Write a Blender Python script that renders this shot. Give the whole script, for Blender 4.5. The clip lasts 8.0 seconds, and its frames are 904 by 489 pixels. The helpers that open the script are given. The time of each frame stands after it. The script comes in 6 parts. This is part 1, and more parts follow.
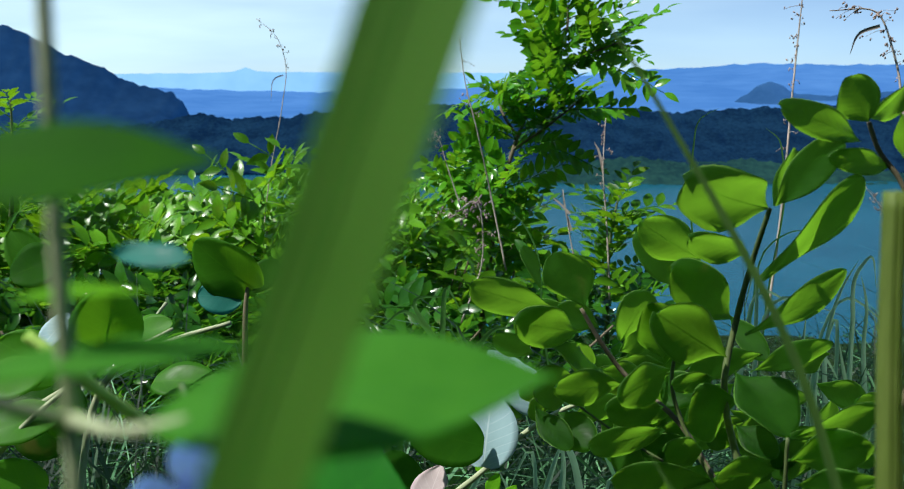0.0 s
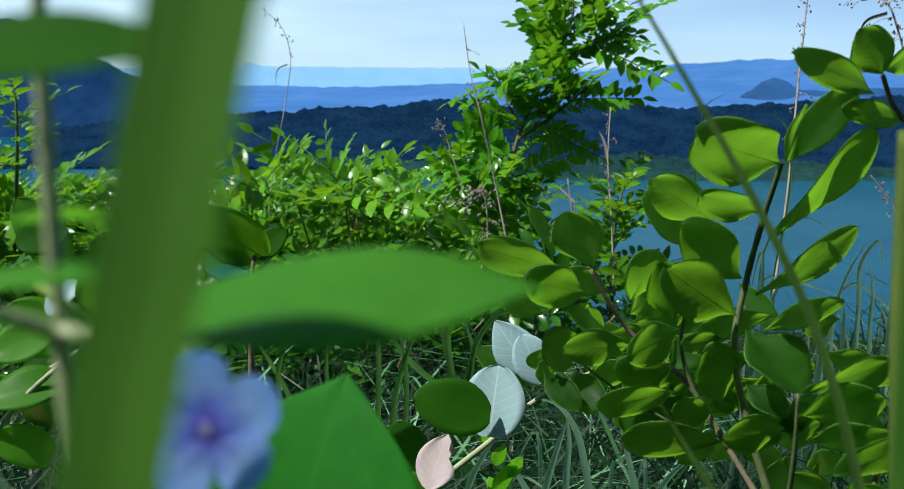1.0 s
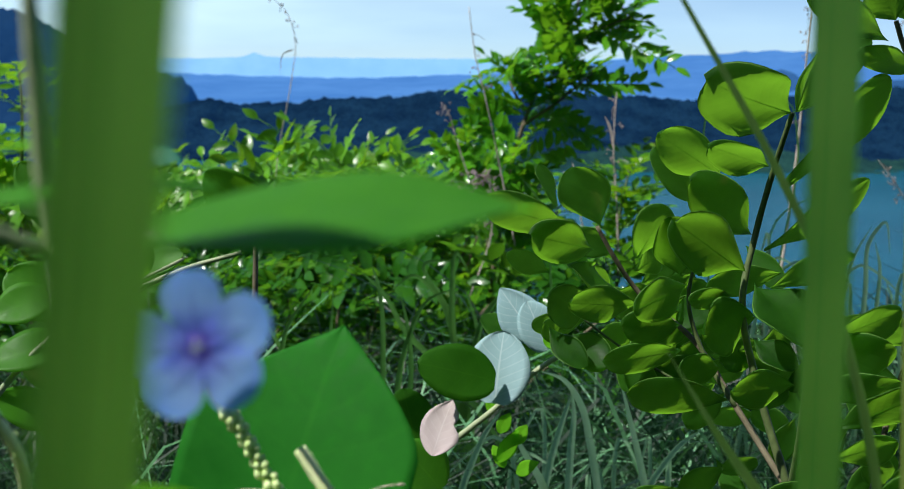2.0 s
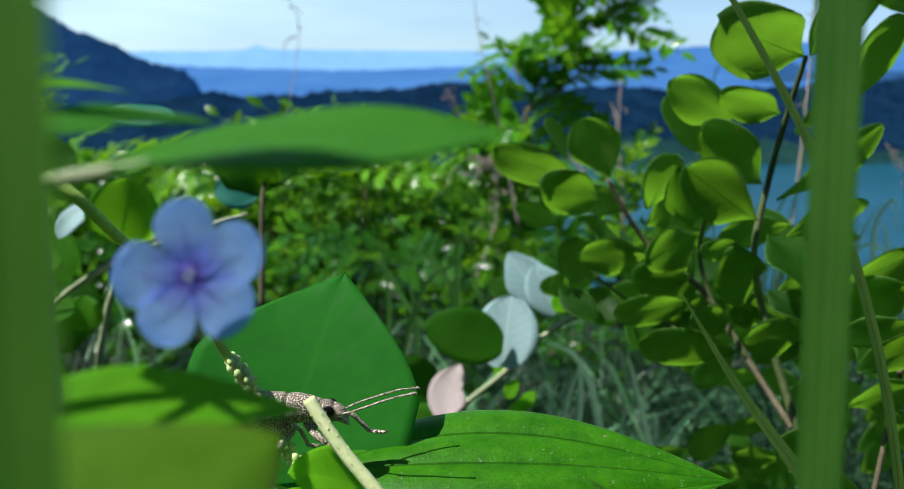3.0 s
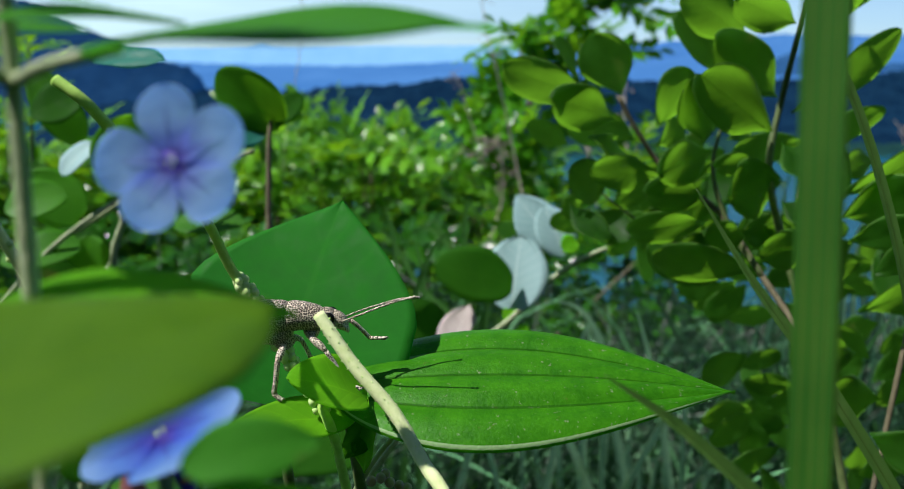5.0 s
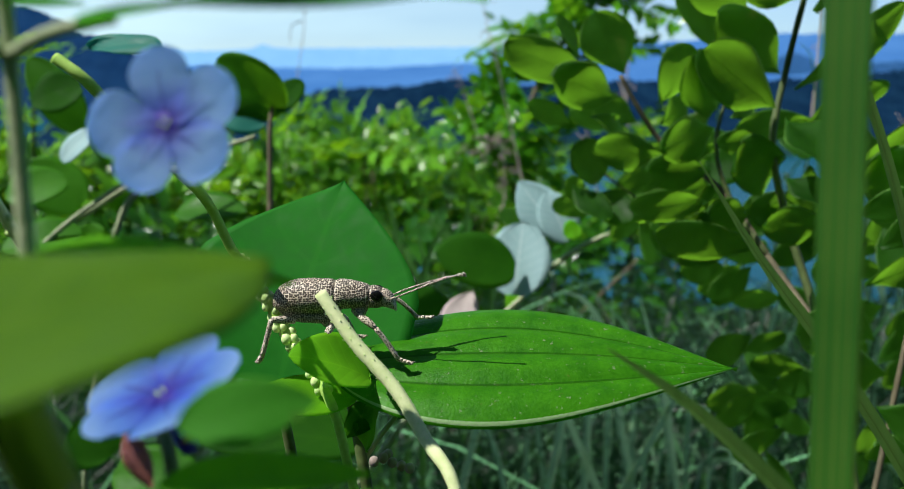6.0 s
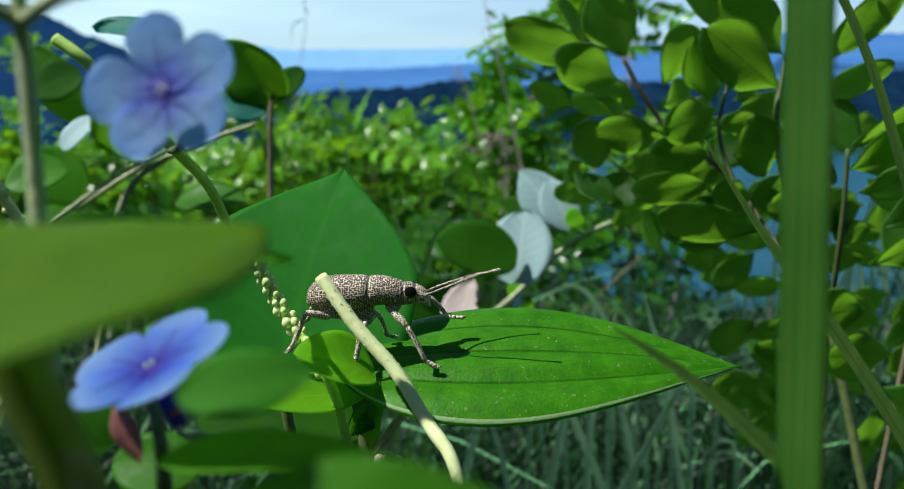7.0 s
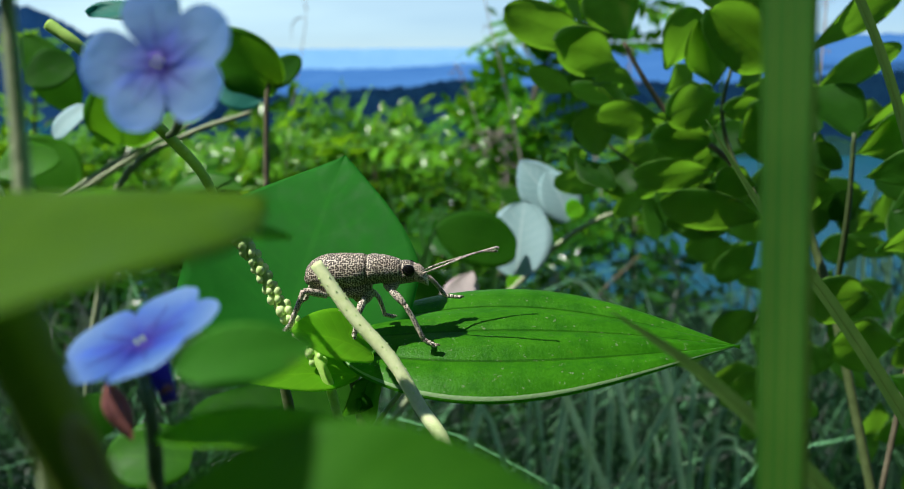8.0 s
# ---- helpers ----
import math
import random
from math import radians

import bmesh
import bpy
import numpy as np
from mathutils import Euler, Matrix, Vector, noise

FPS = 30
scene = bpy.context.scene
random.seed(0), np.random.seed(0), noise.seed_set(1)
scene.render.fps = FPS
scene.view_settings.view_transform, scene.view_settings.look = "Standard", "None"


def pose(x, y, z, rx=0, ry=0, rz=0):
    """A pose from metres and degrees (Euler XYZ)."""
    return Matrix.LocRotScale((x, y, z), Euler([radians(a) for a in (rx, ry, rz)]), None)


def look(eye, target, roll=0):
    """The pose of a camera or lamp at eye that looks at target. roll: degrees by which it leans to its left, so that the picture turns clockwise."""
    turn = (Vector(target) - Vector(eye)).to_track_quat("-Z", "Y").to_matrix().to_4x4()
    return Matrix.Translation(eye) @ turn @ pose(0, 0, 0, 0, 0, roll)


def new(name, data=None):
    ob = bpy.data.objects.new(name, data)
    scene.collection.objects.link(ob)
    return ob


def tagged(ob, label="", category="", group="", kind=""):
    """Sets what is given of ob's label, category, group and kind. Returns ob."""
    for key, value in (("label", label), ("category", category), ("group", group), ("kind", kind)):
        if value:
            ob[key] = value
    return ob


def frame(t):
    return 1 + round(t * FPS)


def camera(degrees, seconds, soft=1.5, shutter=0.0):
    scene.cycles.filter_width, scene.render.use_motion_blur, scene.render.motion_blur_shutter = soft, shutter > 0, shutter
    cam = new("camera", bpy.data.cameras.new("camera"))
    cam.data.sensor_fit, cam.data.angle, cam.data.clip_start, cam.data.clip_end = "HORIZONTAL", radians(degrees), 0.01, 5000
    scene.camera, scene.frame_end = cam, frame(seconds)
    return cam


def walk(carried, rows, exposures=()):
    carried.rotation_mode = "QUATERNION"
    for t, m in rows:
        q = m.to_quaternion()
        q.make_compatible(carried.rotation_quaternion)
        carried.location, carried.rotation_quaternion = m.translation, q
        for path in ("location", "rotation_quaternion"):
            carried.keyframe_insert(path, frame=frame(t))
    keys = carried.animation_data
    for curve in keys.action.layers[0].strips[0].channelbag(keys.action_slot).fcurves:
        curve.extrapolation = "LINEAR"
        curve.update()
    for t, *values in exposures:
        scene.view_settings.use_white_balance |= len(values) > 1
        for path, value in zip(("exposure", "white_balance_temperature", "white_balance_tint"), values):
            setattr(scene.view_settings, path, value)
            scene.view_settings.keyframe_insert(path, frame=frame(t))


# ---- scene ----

# ------------------------------------------------------------------ camera
cam = camera(57, 8.0, soft=0.5)
PATH = [
    (0, pose(0.00000, 0.00000, 0.30000, 78.500, -0.000, -0.000)),
    (0.5, pose(-0.00095, -0.00051, 0.29429, 78.332, -0.120, 0.088)),
    (1, pose(-0.00158, -0.00108, 0.28931, 78.167, -0.141, 0.261)),
    (1.5, pose(-0.00149, -0.00090, 0.28391, 77.891, -0.245, 0.448)),
    (3, pose(-0.00319, -0.00155, 0.26639, 77.049, -0.089, 0.831)),
    (3.5, pose(-0.00387, -0.00223, 0.25991, 76.883, -0.020, 0.912)),
    (4, pose(-0.00440, -0.00322, 0.25427, 76.753, 0.078, 0.996)),
    (4.5, pose(-0.00451, -0.00347, 0.24862, 76.697, 0.149, 1.061)),
    (6, pose(-0.00442, -0.00372, 0.23779, 76.825, 0.687, 1.201)),
    (6.5, pose(-0.00417, -0.00411, 0.23510, 76.879, 0.794, 1.271)),
    (7, pose(-0.00435, -0.00319, 0.23257, 76.881, 0.838, 1.301)),
    (7.5, pose(-0.00379, -0.00132, 0.23056, 76.879, 0.805, 1.344)),
    (8, pose(-0.00369, 0.00044, 0.22822, 76.864, 0.746, 1.352)),
]
walk(cam, PATH, [(0, 0.42, 6200, 8), (8, 0.35, 6250, 5)])

# the lens is focused on a mark that is pulled from the shrub to the insect
focus_mark = new("focus_mark")
focus_mark.location = (0, 0.42, 0.22)
cam.data.dof.use_dof = True
cam.data.dof.focus_object = focus_mark
cam.data.dof.aperture_fstop = 35.0

# ------------------------------------------------------------------ light
SUN_AZ, SUN_EL = 100.0, 58.0        # degrees left of straight ahead, and up
to_sun = Vector((-math.sin(radians(SUN_AZ)) * math.cos(radians(SUN_EL)),
                 math.cos(radians(SUN_AZ)) * math.cos(radians(SUN_EL)),
                 math.sin(radians(SUN_EL))))
world = bpy.data.worlds.new("sky")
scene.world = world
world.use_nodes = True
wn = world.node_tree.nodes
sky = wn.new("ShaderNodeTexSky")
sky.sky_type = 'NISHITA'
sky.sun_disc = False
sky.sun_elevation = radians(SUN_EL)
sky.sun_rotation = radians(-SUN_AZ)
sky.altitude = 400
sky.air_density = 0.5
sky.dust_density = 0.3
sky.ozone_density = 6.0
wn["Background"].inputs["Strength"].default_value = 0.095
# thin streaky haze low over the horizon, thicker towards the sun's side
wl = world.node_tree.links
sky_at = wn.new("ShaderNodeTexCoord")
sky_map = wn.new("ShaderNodeMapping")
sky_map.inputs["Scale"].default_value = (1.0, 1.0, 7.0)
streak = wn.new("ShaderNodeTexNoise")
streak.inputs["Scale"].default_value = 2.2
streak.inputs["Detail"].default_value = 6.0
sky_part = wn.new("ShaderNodeSeparateXYZ")
side = wn.new("ShaderNodeMapRange")
side.inputs["From Min"].default_value, side.inputs["From Max"].default_value = 0.45, -0.55
side.inputs["To Min"].default_value, side.inputs["To Max"].default_value = 0.40, 1.50
low_down = wn.new("ShaderNodeMapRange")
low_down.inputs["From Min"].default_value, low_down.inputs["From Max"].default_value = 0.06, 0.40
low_down.inputs["To Min"].default_value, low_down.inputs["To Max"].default_value = 1.0, 0.06
thick_veil = wn.new("ShaderNodeMath")
thick_veil.operation = 'MULTIPLY'
thin_above = wn.new("ShaderNodeMath")
thin_above.operation = 'MULTIPLY'
veil = wn.new("ShaderNodeMix")
veil.data_type = 'RGBA'
veil.inputs["B"].default_value = (6.9, 8.9, 9.4, 1)
wl.new(sky_at.outputs["Generated"], sky_map.inputs[0])
wl.new(sky_map.outputs[0], streak.inputs["Vector"])
wl.new(sky_at.outputs["Generated"], sky_part.inputs[0])
wl.new(sky_part.outputs[0], side.inputs["Value"])
wl.new(streak.outputs["Fac"], thick_veil.inputs[0])
wl.new(side.outputs["Result"], thick_veil.inputs[1])
wl.new(sky_part.outputs[2], low_down.inputs["Value"])
wl.new(thick_veil.outputs[0], thin_above.inputs[0])
wl.new(low_down.outputs["Result"], thin_above.inputs[1])
wl.new(thin_above.outputs[0], veil.inputs["Factor"])
wl.new(sky.outputs[0], veil.inputs["A"])
wl.new(veil.outputs["Result"], wn["Background"].inputs["Color"])

sun = new("sun", bpy.data.lights.new("sun", 'SUN'))
sun.data.energy = 5.0
sun.data.angle = radians(0.6)
sun.data.color = (1.0, 0.95, 0.86)
sun.matrix_world = look(to_sun * 50, (0, 0, 0))


# ------------------------------------------------------------------ materials
def material(name):
    m = bpy.data.materials.new(name)
    m.use_nodes = True
    n = m.node_tree.nodes
    return m, n, m.node_tree.links, n["Principled BSDF"], n["Material Output"]


def ramp(n, stops):
    r = n.new("ShaderNodeValToRGB")
    e = r.color_ramp.elements
    while len(e) < len(stops):
        e.new(0.5)
    for el, (p, c) in zip(e, stops):
        el.position, el.color = p, (*c, 1)
    return r


def mathn(n, links, op, a, b=None):
    m = n.new("ShaderNodeMath")
    m.operation = op
    for i, v in enumerate((a, b)):
        if v is None:
            continue
        if isinstance(v, (int, float)):
            m.inputs[i].default_value = v
        else:
            links.new(v, m.inputs[i])
    return m.outputs[0]


def noisen(n, links, scale, detail=4.0, rough=0.55, coord="Object"):
    tc = n.new("ShaderNodeTexCoord")
    x = n.new("ShaderNodeTexNoise")
    x.inputs["Scale"].default_value = scale
    x.inputs["Detail"].default_value = detail
    x.inputs["Roughness"].default_value = rough
    links.new(tc.outputs[coord], x.inputs["Vector"])
    return x


def leaf_material(name, dark, light, glow, amount=0.45, rough=0.38, vein=9.0, grain=500.0, vein_tint=0.25, spots=0.0, relief=0.00008, gloss=0.22, ribs=(), rim_tint=None):
    """A leaf blade: mottled green, feather veins from its UV, and light that passes through it."""
    m, n, links, bsdf, out = material(name)
    fine = noisen(n, links, grain)
    broad = noisen(n, links, grain * 0.16, 3.0)
    uv = n.new("ShaderNodeUVMap")
    sep = n.new("ShaderNodeSeparateXYZ")
    links.new(uv.outputs[0], sep.inputs[0])
    across = mathn(n, links, 'ABSOLUTE', mathn(n, links, 'SUBTRACT', sep.outputs[0], 0.5))
    # side veins run outwards and towards the tip
    run = mathn(n, links, 'SUBTRACT', sep.outputs[1], mathn(n, links, 'MULTIPLY', across, 0.55))
    wob = mathn(n, links, 'MULTIPLY', broad.outputs["Fac"], 0.09)
    run = mathn(n, links, 'ADD', run, wob)
    tri = mathn(n, links, 'PINGPONG', mathn(n, links, 'MULTIPLY', run, vein), 0.5)
    line = mathn(n, links, 'LESS_THAN', tri, 0.05)
    soft = mathn(n, links, 'SMOOTH_MIN', tri, 0.16)
    mid = mathn(n, links, 'LESS_THAN', across, 0.014)
    veins = mathn(n, links, 'MAXIMUM', mathn(n, links, 'MULTIPLY', line, 0.55), mid)
    mix = mathn(n, links, 'ADD', mathn(n, links, 'MULTIPLY', fine.outputs["Fac"], 0.35), mathn(n, links, 'MULTIPLY', broad.outputs["Fac"], 0.65))
    info = n.new("ShaderNodeObjectInfo")
    mix = mathn(n, links, 'ADD', mix, mathn(n, links, 'MULTIPLY', mathn(n, links, 'SUBTRACT', info.outputs["Random"], 0.5), 0.22))
    cr = ramp(n, [(0.3, dark), (0.72, light)])
    links.new(mix, cr.inputs[0])
    tint = n.new("ShaderNodeMix")
    tint.data_type = 'RGBA'
    links.new(mathn(n, links, 'MULTIPLY', veins, vein_tint), tint.inputs["Factor"])
    links.new(cr.outputs[0], tint.inputs["A"])
    tint.inputs["B"].default_value = (min(1, light[0] * 2.2), min(1, light[1] * 1.7), min(1, light[2] * 1.6), 1)
    col = tint.outputs["Result"]
    if spots:
        sp = noisen(n, links, grain * 0.7, 2.0)
        spr = ramp(n, [(0.66, (0, 0, 0)), (0.74, (1, 1, 1))])
        links.new(sp.outputs["Fac"], spr.inputs[0])
        t2 = n.new("ShaderNodeMix")
        t2.data_type = 'RGBA'
        links.new(mathn(n, links, 'MULTIPLY', spr.outputs[0], spots), t2.inputs["Factor"])
        links.new(col, t2.inputs["A"])
        t2.inputs["B"].default_value = (0.30, 0.36, 0.20, 1)
        col = t2.outputs["Result"]
    bl = noisen(n, links, grain * 0.30, 3.0)
    blr = ramp(n, [(0.69, (0, 0, 0)), (0.76, (1, 1, 1))])
    links.new(bl.outputs["Fac"], blr.inputs[0])
    t5 = n.new("ShaderNodeMix")
    t5.data_type = 'RGBA'
    links.new(mathn(n, links, 'MULTIPLY', blr.outputs[0], 0.55), t5.inputs["Factor"])
    links.new(col, t5.inputs["A"])
    t5.inputs["B"].default_value = (0.13, 0.085, 0.025, 1)
    col = t5.outputs["Result"]
    if rim_tint:
        t4 = n.new("ShaderNodeMix")
        t4.data_type = 'RGBA'
        links.new(mathn(n, links, 'GREATER_THAN', across, 0.482), t4.inputs["Factor"])
        links.new(col, t4.inputs["A"])
        t4.inputs["B"].default_value = (*rim_tint, 1)
        col = t4.outputs["Result"]
    for place in ribs:
        # long veins that run from base to tip, a little darker than the blade
        near = mathn(n, links, 'LESS_THAN', mathn(n, links, 'ABSOLUTE', mathn(n, links, 'SUBTRACT', across, place)), 0.009)
        t3 = n.new("ShaderNodeMix")
        t3.data_type = 'RGBA'
        links.new(mathn(n, links, 'MULTIPLY', near, 0.6), t3.inputs["Factor"])
        links.new(col, t3.inputs["A"])
        t3.inputs["B"].default_value = (dark[0] * 0.3, dark[1] * 0.3, dark[2] * 0.3, 1)
        col = t3.outputs["Result"]
    links.new(col, bsdf.inputs["Base Color"])
    bsdf.inputs["Roughness"].default_value = rough
    bsdf.inputs["Specular IOR Level"].default_value = gloss
    rr = ramp(n, [(0.3, (rough * 0.8,) * 3), (0.7, (min(1, rough * 1.35),) * 3)])
    links.new(fine.outputs["Fac"], rr.inputs[0])
    links.new(rr.outputs[0], bsdf.inputs["Roughness"])
    tr = n.new("ShaderNodeBsdfTranslucent")
    gr = ramp(n, [(0.3, tuple(c * 0.62 for c in glow)), (0.75, glow)])
    links.new(mix, gr.inputs[0])
    links.new(gr.outputs[0], tr.inputs["Color"])
    sh = n.new("ShaderNodeMixShader")
    sh.inputs[0].default_value = amount
    links.new(bsdf.outputs[0], sh.inputs[1])
    links.new(tr.outputs[0], sh.inputs[2])
    links.new(sh.outputs[0], out.inputs["Surface"])
    bump = n.new("ShaderNodeBump")
    bump.inputs["Distance"].default_value = relief
    bump.inputs["Strength"].default_value = 0.5
    h = mathn(n, links, 'ADD', mathn(n, links, 'MULTIPLY', fine.outputs["Fac"], 0.5), mathn(n, links, 'MULTIPLY', soft, 2.5))
    links.new(h, bump.inputs["Height"])
    links.new(bump.outputs[0], bsdf.inputs["Normal"])
    links.new(bump.outputs[0], tr.inputs["Normal"])
    return m


def plain_material(name, dark, light, grain=300.0, rough=0.6, relief=0.0002, through_light=0.0, glow=(0.3, 0.5, 0.1), stretch=(1, 1, 1), islands=0.0):
    m, n, links, bsdf, out = material(name)
    tc = n.new("ShaderNodeTexCoord")
    mp = n.new("ShaderNodeMapping")
    mp.inputs["Scale"].default_value = stretch
    links.new(tc.outputs["Object"], mp.inputs[0])
    a = noisen(n, links, grain)
    b = noisen(n, links, grain * 0.15, 3.0)
    links.new(mp.outputs[0], a.inputs["Vector"])
    mix = mathn(n, links, 'ADD', mathn(n, links, 'MULTIPLY', a.outputs["Fac"], 0.5), mathn(n, links, 'MULTIPLY', b.outputs["Fac"], 0.5))
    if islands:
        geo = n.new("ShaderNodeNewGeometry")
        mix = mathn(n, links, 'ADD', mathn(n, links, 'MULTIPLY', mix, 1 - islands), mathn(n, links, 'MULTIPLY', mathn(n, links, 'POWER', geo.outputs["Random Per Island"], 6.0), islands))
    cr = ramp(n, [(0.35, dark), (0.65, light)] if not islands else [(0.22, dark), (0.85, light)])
    links.new(mix, cr.inputs[0])
    links.new(cr.outputs[0], bsdf.inputs["Base Color"])
    bsdf.inputs["Roughness"].default_value = rough
    bsdf.inputs["Specular IOR Level"].default_value = 0.0 if rough > 0.85 else 0.4
    bump = n.new("ShaderNodeBump")
    bump.inputs["Distance"].default_value = relief
    links.new(a.outputs["Fac"], bump.inputs["Height"])
    links.new(bump.outputs[0], bsdf.inputs["Normal"])
    if through_light:
        tr = n.new("ShaderNodeBsdfTranslucent")
        tr.inputs["Color"].default_value = (*glow, 1)
        sh = n.new("ShaderNodeMixShader")
        sh.inputs[0].default_value = through_light
        links.new(bsdf.outputs[0], sh.inputs[1])
        links.new(tr.outputs[0], sh.inputs[2])
        links.new(sh.outputs[0], out.inputs["Surface"])
    return m


# the shrub leaf's rim tint is its pale hairs with their highlight
SHRUB_LEAF = leaf_material("shrub_leaf", (0.004, 0.024, 0.002), (0.020, 0.075, 0.006), (0.44, 1.0, 0.045), 0.33, 0.5, 9, 420, 0.10, gloss=0.10, rim_tint=(0.13, 0.25, 0.05))
INSECT_LEAF = leaf_material("insect_leaf", (0.026, 0.145, 0.003), (0.070, 0.285, 0.005), (0.14, 0.60, 0.008), 0.32, 0.42, 0.0, 2400, 0.0, 0.7, ribs=(0.0, 0.25), relief=0.00035, rim_tint=(0.34, 0.50, 0.24), gloss=0.14)
HEART_LEAF = leaf_material("heart_leaf", (0.020, 0.155, 0.014), (0.036, 0.230, 0.022), (0.06, 0.50, 0.030), 0.45, 0.6, 5, 400, 0.12, gloss=0.1)
NEAR_LEAF = leaf_material("near_leaf", (0.058, 0.145, 0.005), (0.100, 0.21, 0.009), (0.20, 0.48, 0.012), 0.42, 0.52, 7, 300, 0.1, gloss=0.14)
BRIGHT_LEAF = leaf_material("bright_leaf", (0.10, 0.34, 0.008), (0.17, 0.46, 0.012), (0.32, 0.90, 0.02), 0.5, 0.55, 7, 400, gloss=0.12)
# a dark leaf green that carries the shade of leaves out of the sun
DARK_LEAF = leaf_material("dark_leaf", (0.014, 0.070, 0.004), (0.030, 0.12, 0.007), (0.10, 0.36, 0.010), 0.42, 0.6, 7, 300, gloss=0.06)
# pale leaf undersides, with the blue of reflected sky in their colour
PALE_LEAF = leaf_material("pale_leaf", (0.26, 0.42, 0.44), (0.42, 0.60, 0.64), (0.30, 0.42, 0.36), 0.25, 0.6, 8, 300, 0.3)
TEAL_LEAF = leaf_material("teal_leaf", (0.02, 0.16, 0.13), (0.04, 0.24, 0.19), (0.03, 0.30, 0.20), 0.4, 0.5, 6, 300)
DRY_LEAF = leaf_material("dry_leaf", (0.50, 0.40, 0.40), (0.72, 0.62, 0.62), (0.50, 0.40, 0.40), 0.3, 0.7, 7, 400, 0.2)
HERB_LEAF = leaf_material("tall_herb_leaf", (0.035, 0.17, 0.012), (0.065, 0.25, 0.020), (0.13, 0.56, 0.03), 0.42, 0.55, 7, 300, 0.1, gloss=0.14)
VINE_LEAF = leaf_material("vine_leaf", (0.040, 0.17, 0.008), (0.070, 0.26, 0.012), (0.24, 0.62, 0.015), 0.5, 0.5, 6, 250)
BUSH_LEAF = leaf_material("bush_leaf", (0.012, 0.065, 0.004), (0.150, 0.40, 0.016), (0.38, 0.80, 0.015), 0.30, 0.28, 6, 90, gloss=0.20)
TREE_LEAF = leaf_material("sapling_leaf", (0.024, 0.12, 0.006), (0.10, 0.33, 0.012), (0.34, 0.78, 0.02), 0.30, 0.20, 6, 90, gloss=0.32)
# bush leaf made darker, so the lower bush's shade is in its green
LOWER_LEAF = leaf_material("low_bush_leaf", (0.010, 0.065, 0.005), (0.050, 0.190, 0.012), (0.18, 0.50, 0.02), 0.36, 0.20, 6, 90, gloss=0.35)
# most blades near black: shade deep in the grass is put into colour
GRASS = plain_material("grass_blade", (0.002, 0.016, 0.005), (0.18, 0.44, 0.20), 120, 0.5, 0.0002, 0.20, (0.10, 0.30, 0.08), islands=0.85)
TUFT_GREEN = plain_material("green_grass_blade", (0.05, 0.15, 0.03), (0.10, 0.26, 0.05), 120, 0.42, 0.0002, 0.3, (0.22, 0.50, 0.08))
GRASS_GREY = plain_material("grey_grass_blade", (0.15, 0.29, 0.16), (0.28, 0.44, 0.27), 120, 0.36, 0.0002, 0.45, (0.38, 0.64, 0.34))
NEAR_BLADE = plain_material("near_blade", (0.075, 0.22, 0.014), (0.120, 0.30, 0.030), 900, 0.6, 0.00005, 0.42, (0.24, 0.52, 0.06), (1, 1, 0.05))
REED_BLADE = plain_material("reed_blade", (0.036, 0.140, 0.012), (0.070, 0.205, 0.022), 900, 0.6, 0.00005, 0.42, (0.13, 0.36, 0.03), (1, 1, 0.05))
OLIVE_BLADE = plain_material("olive_blade", (0.12, 0.18, 0.03), (0.20, 0.27, 0.06), 900, 0.6, 0.00005, 0.5, (0.34, 0.46, 0.06), (1, 1, 0.08))
BARK = plain_material("twig_bark", (0.09, 0.075, 0.045), (0.19, 0.16, 0.10), 900, 0.8, 0.0002)
GREEN_STEM = plain_material("green_stem", (0.055, 0.085, 0.025), (0.13, 0.17, 0.06), 900, 0.55, 0.0001)
RIB = plain_material("leaf_rib", (0.09, 0.20, 0.03), (0.16, 0.30, 0.05), 900, 0.6, 0.00005, 0.75, (0.45, 0.85, 0.08))
THIN_GREEN = plain_material("thin_green_blade", (0.050, 0.115, 0.018), (0.095, 0.18, 0.035), 900, 0.6, 0.00005, 0.4, (0.22, 0.42, 0.06), (1, 1, 0.08))
PALE_STEM = plain_material("pale_stem", (0.22, 0.28, 0.15), (0.42, 0.46, 0.28), 500, 0.65, 0.0002)
STRAW = plain_material("straw", (0.30, 0.25, 0.21), (0.52, 0.46, 0.40), 200, 0.8)
SEED = plain_material("seed_husk", (0.17, 0.12, 0.11), (0.42, 0.34, 0.31), 400, 0.8)
SPIKE = plain_material("spike_skin", (0.36, 0.62, 0.09), (0.58, 0.80, 0.20), 1600, 0.7, 0.00003, 0.18, (0.55, 0.80, 0.15))
SPIKE_PALE = plain_material("pale_spike_skin", (0.66, 0.76, 0.34), (0.88, 0.92, 0.55), 1600, 0.7, 0.00003, 0.18, (0.75, 0.85, 0.40))
BUD = plain_material("bud_skin", (0.58, 0.80, 0.24), (0.84, 0.95, 0.50), 2000, 0.6, 0.00003, 0.18, (0.7, 0.9, 0.25))
CALYX = plain_material("red_calyx", (0.20, 0.06, 0.05), (0.36, 0.13, 0.10), 900, 0.6, 0.0001, 0.2, (0.4, 0.12, 0.08))


